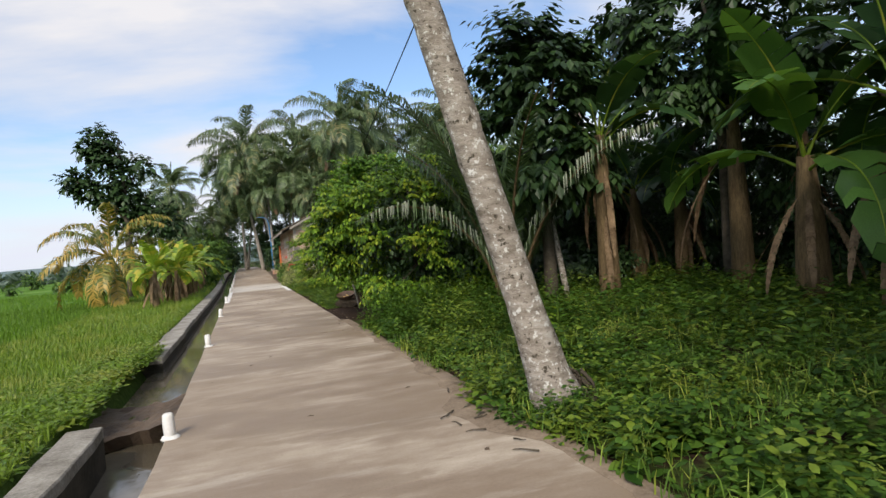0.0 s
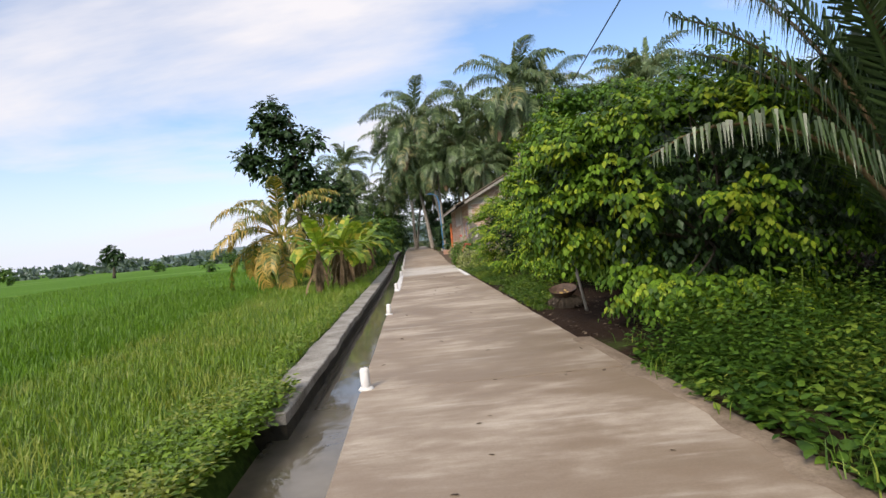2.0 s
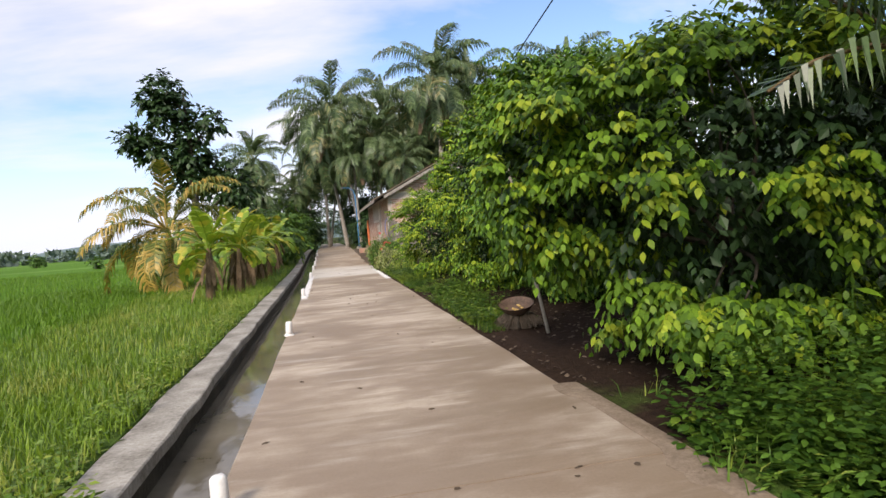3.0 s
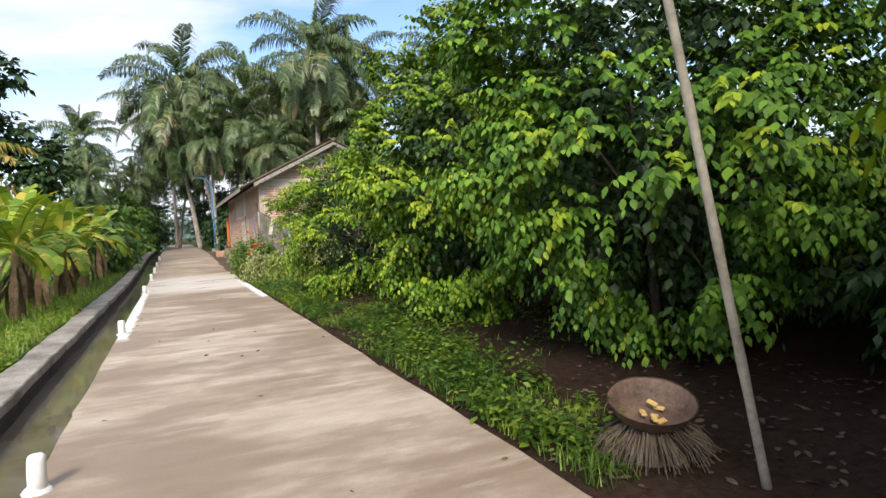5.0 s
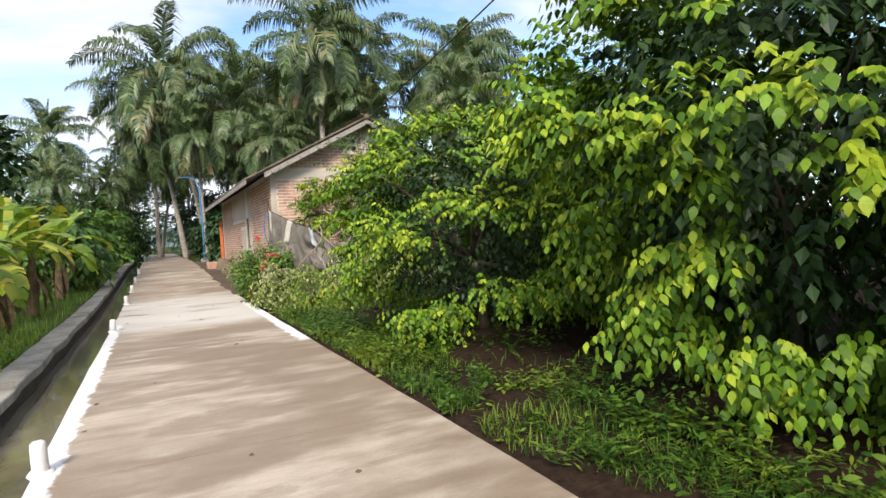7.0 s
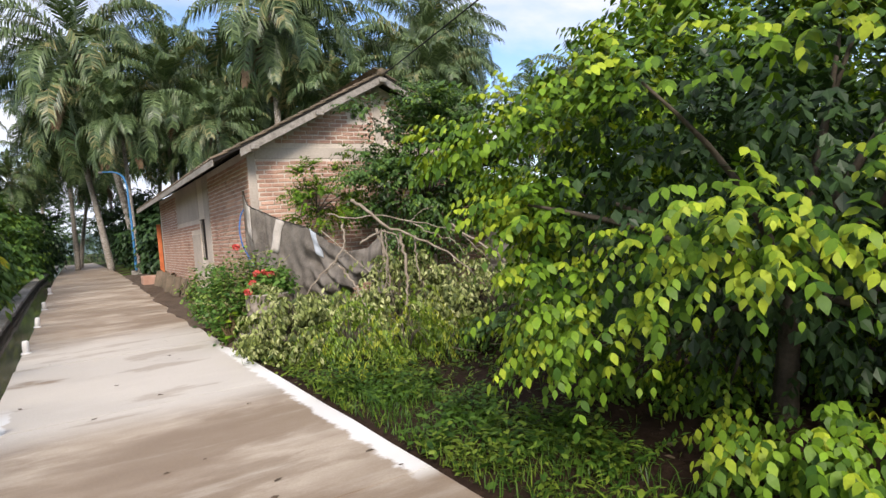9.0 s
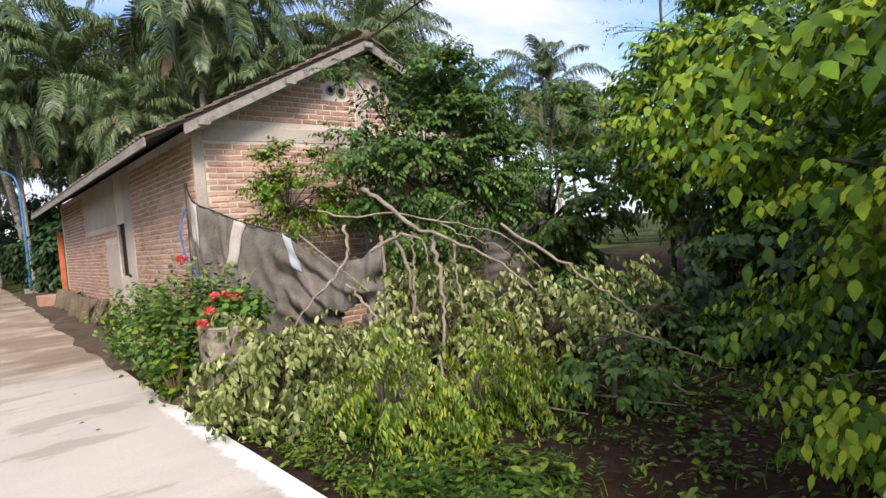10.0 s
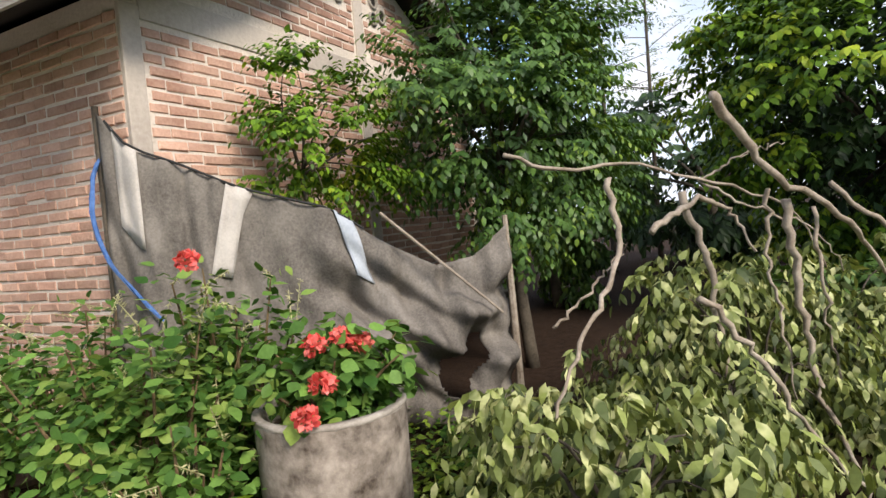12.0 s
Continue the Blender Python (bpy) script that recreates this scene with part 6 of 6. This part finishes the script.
FLOWERS = [(3.13, 23.50, 1.03), (3.19, 23.45, 1.0), (3.02, 23.56, 1.02), (2.93, 23.46, 0.89), (2.86, 23.50, 0.77), (2.89, 24.12, 1.42)]
leafy_shrub(401, PX, PY + 0.02, 0.6, 0.38, 0.56, 1100, 0.085, 0.075, L_HERB, "green flowering shrub with coral red blooms in the planter", "flowering_shrub", 6)
for i, (x, y, r, h, n) in enumerate(((2.88, 24.5, 0.55, 1.35, 2300), (3.05, 25.2, 0.5, 1.3, 1700), (2.95, 26.1, 0.45, 1.1, 1100), (2.70, 24.05, 0.32, 0.75, 800), (3.3, 24.4, 0.5, 1.45, 1600), (2.85, 27.1, 0.4, 0.9, 700))):
    leafy_shrub(410 + i, x, y, float(rise(y)), r * 1.08, h * 1.1, int(n * 1.35), 0.078, 0.052, L_HERB, "tangled green weeds with pale feathery seed spikes", "weed_clump", 0, 14, "weeds")
leafy_shrub(420, 2.64, 23.78, 0.0, 0.14, 0.55, 70, 0.13, 0.08, L_BUSH, "young weed with broad light green leaves", "broad_weed", cat="weeds")


def build_mound():
    rng = np.random.default_rng(37)
    n, m = 28, 9
    v, f = [(2.85, 23.95, 0.17)], []
    for k in range(1, m):
        for i in range(n):
            a = 2 * math.pi * i / n
            q = k / (m - 1)
            v.append((2.85 + 0.36 * q * math.cos(a), 23.95 + 0.55 * q * math.sin(a), 0.17 * (1 - q * q) - 0.02 * q + rng.normal(0, 0.006)))
    f += [(0, 1 + i, 1 + (i + 1) % n) for i in range(n)]
    f += [(1 + k * n + i, 1 + k * n + n + i, 1 + k * n + n + (i + 1) % n, 1 + k * n + (i + 1) % n) for k in range(m - 2) for i in range(n)]
    root = tagged(link_mesh("earth_mound", v, f, M_MUD, smooth=False), "small mound of brown gravelly earth beside the lane", "earth mound")
    c = bmesh.new()
    for i in range(90):
        a, q = rng.uniform(0, 6.28), rng.uniform(0, 1) ** 0.5
        s = rng.uniform(0.008, 0.02)
        r = bmesh.ops.create_icosphere(c, subdivisions=1, radius=s)
        bmesh.ops.transform(c, matrix=pose(2.85 + 0.36 * q * math.cos(a), 23.95 + 0.55 * q * math.sin(a), 0.17 * (1 - q * q), *rng.uniform(0, 180, 3)) @ Matrix.Diagonal((1, 0.8, 0.6, 1)), verts=r["verts"])
    part("pebbles", c, M_CONC, root)["kind"] = "stuff"


build_mound()


# ---------------- heap of cut branches ----------------
def build_heap():
    rng = np.random.default_rng(38)
    root = thing("branch_heap", "heap of cut tree branches with wilting leaves", "branch pile")
    runs = [([(3.90, 22.02, 1.93), (4.10, 21.95, 1.80), (4.24, 21.8, 1.56), (4.6, 21.5, 1.36), (5.0, 21.3, 1.1), (5.3, 21.1, 0.7)], 0.027),
            ([(3.98, 22.5, 1.62), (3.96, 22.45, 1.35), (3.80, 22.5, 1.10), (3.55, 22.6, 0.9), (3.3, 22.7, 0.5)], 0.02),
            ([(4.0, 23.0, 1.80), (4.22, 22.8, 1.70), (4.5, 22.5, 1.74), (4.85, 22.15, 1.60), (5.3, 21.7, 1.45), (5.6, 21.5, 1.1), (5.8, 21.4, 0.7)], 0.014),
            ([(4.85, 22.15, 1.60), (4.9, 21.9, 1.74), (4.98, 21.7, 1.78)], 0.009),
            ([(4.85, 22.15, 1.60), (5.0, 21.9, 1.42), (5.2, 21.6, 1.30), (5.3, 21.4, 1.0)], 0.010),
            ([(4.6, 21.62, 1.40), (4.58, 21.6, 1.0), (4.66, 21.55, 0.6), (4.6, 21.5, 0.2)], 0.013),
            ([(4.28, 21.82, 1.52), (4.3, 21.85, 1.2), (4.22, 21.8, 0.9), (4.3, 21.75, 0.5)], 0.012),
            ([(3.75, 22.75, 0.95), (3.9, 22.55, 1.15), (4.05, 22.45, 1.3)], 0.009),
            ([(4.35, 22.2, 1.52), (4.42, 22.1, 1.1), (4.40, 22.05, 0.55), (4.3, 22.0, 0.05)], 0.025),
            ([(4.45, 21.75, 1.45), (4.50, 21.7, 0.95), (4.42, 21.65, 0.5), (4.2, 21.5, 0.1)], 0.028),
            ([(4.15, 22.35, 1.35), (4.35, 22.15, 1.5), (4.55, 22.0, 1.45), (4.5, 21.9, 1.2)], 0.022),
            ([(3.7, 22.1, 1.1), (3.85, 21.9, 0.8), (3.9, 21.7, 0.45), (3.7, 21.4, 0.1)], 0.018),
            ([(5.1, 21.5, 1.5), (5.5, 21.0, 1.05), (5.9, 20.6, 0.6), (6.3, 20.4, 0.1)], 0.018),
            ([(5.4, 20.9, 0.6), (5.9, 20.3, 0.3), (6.2, 19.8, 0.05)], 0.016)]
    for pts, r in runs:
        v, f = tube(pts, np.linspace(r * 0.85, r * 0.3, len(pts)), 8, 26)
        link_mesh("branch", v + np.repeat(rng.normal(0, 0.009, (26, 3)), 8, 0) + rng.normal(0, 0.0015, v.shape), f, M_BRANCH, root, "bare pale cut branch", smooth=True)

    def bough_mass(cx, cy, rx, ry, h, lumps, sprays):
        """Leaf sprays in lumps over a low heap: starts and directions."""
        C = unit(rng.normal(0, 1, (lumps, 3)) * np.array([1, 1, 0.8]))
        C[:, 2] = np.abs(C[:, 2])
        C *= rng.uniform(0.6, 1.0, (lumps, 1))
        k = rng.integers(0, lumps, sprays)
        P = C[k] * np.array([rx, ry, h]) + np.array([cx, cy, 0.08]) + rng.normal(0, 1, (sprays, 3)) * np.array([0.11, 0.11, 0.09])
        D = C[k] * np.array([1, 1, 0.35]) + rng.normal(0, 0.45, (sprays, 3))
        P[:, 2] = np.maximum(P[:, 2], 0.14)
        return P, D, C * np.array([rx, ry, h]) * 0.95 + np.array([cx, cy, 0.08])

    def rest(v):
        v[:, 2] = np.maximum(v[:, 2], 0.025)
        v[:, 0] = np.maximum(v[:, 0], 2.5 + 0.1 * np.sin(v[:, 1] * 9))
        return v

    tw = []
    wilt = []
    for cx, cy, rx, ry, h, lumps, n in ((3.1, 22.4, 0.5, 0.6, 0.92, 30, 330), (3.75, 22.35, 0.6, 0.55, 0.72, 22, 230), (4.6, 21.95, 0.75, 0.6, 1.2, 36, 470), (5.6, 21.4, 0.75, 0.65, 1.1, 34, 400), (6.35, 21.0, 0.5, 0.5, 0.9, 20, 190), (5.2, 22.3, 0.6, 0.5, 0.9, 18, 190), (4.1, 22.95, 0.5, 0.4, 0.6, 18, 170)):
        P, D, C = bough_mass(cx, cy, rx, ry, h, lumps, n)
        wilt.append(sprigs(rng, P, D, 5, 0.34, 0.088, 0.036, 1.1, 0.8, True, 0.5))
        tw += [tube([(cx + rng.normal(0, 0.1), cy + rng.normal(0, 0.1), 0.25 * h), (np.array([cx, cy, h * 0.6]) + c) / 2 + np.array([0, 0, 0.1]), c], [0.010, 0.007, 0.003], 5, 6) for c in C]
    v, f = join(wilt)
    link_mesh("wilted_foliage", rest(v), f, L_WILT, root, "limp olive leaves with pale undersides")
    fern = []
    for cx, cy, rx, ry, h, lumps, n in ((3.3, 21.0, 0.4, 0.5, 0.85, 16, 130), (3.85, 20.7, 0.4, 0.4, 0.68, 13, 110), (4.4, 20.7, 0.5, 0.35, 0.4, 10, 60)):
        P, D, C = bough_mass(cx, cy, rx, ry, h, lumps, n)
        fern.append(sprigs(rng, P, D * 0.7, 13, 0.42, 0.06, 0.020, 1.3, 1.1, False, 0.2))
        tw += [tube([(cx, cy, 0.1), ((cx + c[0]) / 2, (cy + c[1]) / 2, 0.75 * h), c], [0.010, 0.007, 0.003], 5, 6) for c in C]
    v, f = join(fern)
    link_mesh("drooping_foliage", rest(v), f, L_FERN, root, "drooping yellow-green pinnate leaves")
    v, f = join(tw)
    link_mesh("twig_tangle", v, f, M_TWIG, root)["kind"] = "stuff"


build_heap()
for k, (x, y, r, h, n) in enumerate(((6.6, 21.4, 0.7, 1.0, 260), (6.2, 20.5, 0.55, 0.5, 130), (7.2, 20.9, 0.7, 0.7, 170), (6.9, 19.7, 0.6, 0.55, 130), (4.9, 20.2, 0.45, 0.4, 90))):
    bush_tree(39 + 60 * k, x, y, r, r * 0.85, h, 0.1, "cut leafy brushwood on the bare earth", n, 14, L_MID, (0.09, 0.045), name="brushwood", trunk_r=0.02, cat="brushwood")


def build_sticks():
    """Broken sticks scattered over the earth beyond the heap."""
    r2 = np.random.default_rng(91)
    first = None
    for i in range(26):
        x, y = r2.uniform(4.3, 7.4), r2.uniform(18.9, 21.2)
        z = float(ground_z(x, y)) + 0.015
        if first is None:
            tv, tf = tube([(0, 0, 0), (0.3, 0.04, 0.02), (0.55, 0.0, 0.015), (0.9, 0.06, 0.0)], [0.013, 0.011, 0.009, 0.005], 6, 10)
            first = tagged(link_mesh("stick", tv, tf, M_BRANCH, smooth=True), "broken pale stick lying on bare earth", "stick", "sticks on the earth")
            first.matrix_basis = pose(x, y, z, 0, -4, 40)
        else:
            k = r2.uniform(0.35, 1.2)
            copy_thing(first, pose(x, y, z, 0, r2.uniform(-7, 0), r2.uniform(0, 360)) @ Matrix.Diagonal((k, k, k, 1)))


build_sticks()


def build_stub():
    root = thing("cut_stump", "freshly sawn orange tree stump", "stump")
    v, f = tube([(5.95, 22.6, -0.05), (5.95, 22.6, 0.2), (5.95, 22.6, 0.38)], [0.13, 0.11, 0.10], 12)
    link_mesh("bark", v, f, M_TWIG, root, smooth=True)
    v, f = tube([(5.95, 22.6, 0.382), (5.95, 22.6, 0.39)], [0.097, 0.095], 12)
    link_mesh("cut_face", v, f, M_PITH, root, "pale sawn face")


build_stub()


def build_shed_roof_sheet():
    """Upright corrugated sheets standing in for a low shed roof, behind the trees beside the house."""
    root = thing("tin_fence", "weathered ribbed tin sheets standing in for a low shed roof beside the house", "fence")
    for k in range(2):
        v, f = [], []
        x0 = 8.65 + k * 1.15
        for j in (0, 1):
            for i in range(45):
                z = 0.1 + (2.25 - 0.12 * k) * i / 44
                y = 25.5 + 0.03 * math.sin(i * 1.6) + 0.02 * k
                v += [(x0 + 1.12 * j, y, z), (x0 + 1.12 * j, y + 0.004, z)]
        f = [(2 * i, 2 * i + 2, 90 + 2 * i + 2, 90 + 2 * i) for i in range(44)] + [(2 * i + 1, 91 + 2 * i, 93 + 2 * i, 2 * i + 3) for i in range(44)]
        link_mesh("sheet", v, f, M_TIN, root, smooth=True)


build_shed_roof_sheet()


# ---------------- bricks and roof tiles, piece by piece ----------------
def brick_mesh(seed, ln, hh, depth):
    rng = np.random.default_rng(seed)
    bm = box(0, ln, -depth, 0.004, 0, hh)
    bmesh.ops.bevel(bm, geom=[e for e in bm.edges if all(v.co.y < -depth * 0.5 for v in e.verts)], offset=0.006, segments=1, affect="EDGES")
    for v in bm.verts:
        if v.co.y < -0.001:
            v.co += Vector(rng.normal(0, 0.0022, 3))
    me = bpy.data.meshes.new("brick")
    bm.to_mesh(me)
    bm.free()
    me.materials.append(M_BRICK)
    return me


BRICKS = [brick_mesh(500 + i, 0.215, 0.058, 0.006 + 0.002 * (i % 3)) for i in range(6)]


def lay_bricks(wall, length, inside, place, near):
    """Courses of brick: those near the house corner are pieces of their own, the rest one joined mesh."""
    rng = np.random.default_rng(66)
    data = [(np.array([v.co[:] for v in b.vertices]), [tuple(p.vertices) for p in b.polygons]) for b in BRICKS]
    rest, count = [], 0
    for c in range(56):
        z = 0.10 + c * 0.077
        for k in range(-1, int(length / 0.232) + 1):
            s = k * 0.232 + (0.116 if c % 2 else 0) + rng.normal(0, 0.004)
            ok = [q for q in np.linspace(s, s + 0.215, 11) if inside(q, z) and inside(q, z + 0.058)]
            if len(ok) < 4:
                continue
            cut = (len(ok) - 1) / 10
            s = float(ok[0])
            i = int(rng.integers(0, 6))
            m = place(s, s + 0.215 * cut, z + rng.normal(0, 0.003)) @ Matrix.Rotation(rng.normal(0, 0.010), 4, "Y") @ Matrix.Diagonal((cut, 1, 1, 1))
            if near(s, z) and count < 150:
                o = new("brick", BRICKS[i])
                o.parent = wall
                o.matrix_basis = m
                count += 1
            else:
                mm = np.array(m)
                rest.append((data[i][0] @ mm[:3, :3].T + mm[:3, 3], data[i][1]))
    v, f = join(rest)
    link_mesh("brickwork", v, f, M_BRICK, wall)["kind"] = "stuff"


def in_gable(s, z):
    x = HX0 + 0.17 + s
    if s < -0.035:
        return False
    if x > HX1 - 0.05 or z > roof_z(x) - 0.2:
        return False
    if RIDGE_X - 0.05 < x < RIDGE_X + 0.14 or 2.87 < z < 3.12:
        return False
    if any((x - a) ** 2 + (z - b) ** 2 < 0.012 for a, b in ((5.66, 3.88), (5.68, 3.68), (5.5, 3.7), (6.28, 3.78), (6.42, 3.66), (6.26, 3.6))):
        return False
    return True


def in_side(s, z):
    y = HY0 + 0.15 + s
    if s < -0.125:
        return False
    if y > 36.9 or z > 2.95:
        return False
    if 28.7 < y < WY1 + 0.02:
        return False
    if WY1 <= y < 31.25 and z < 1.8:
        return False
    return not (y < 33.5 and 2.08 < z and y > 28.7)


lay_bricks(gable, 5.0, in_gable, lambda a, b, z: Matrix.Translation((HX0 + 0.17 + a, HY0 - 0.001, z)), lambda s, z: s < 1.5 and 1.75 < z < 2.9)
lay_bricks(side_wall, 12.0, in_side, lambda a, b, z: Matrix.Translation((HX0 - 0.001, HY0 + 0.15 + b, z)) @ Matrix.Rotation(-math.pi / 2, 4, "Z"), lambda s, z: s < 1.6 and 1.2 < z < 2.4)
lay_tiles()
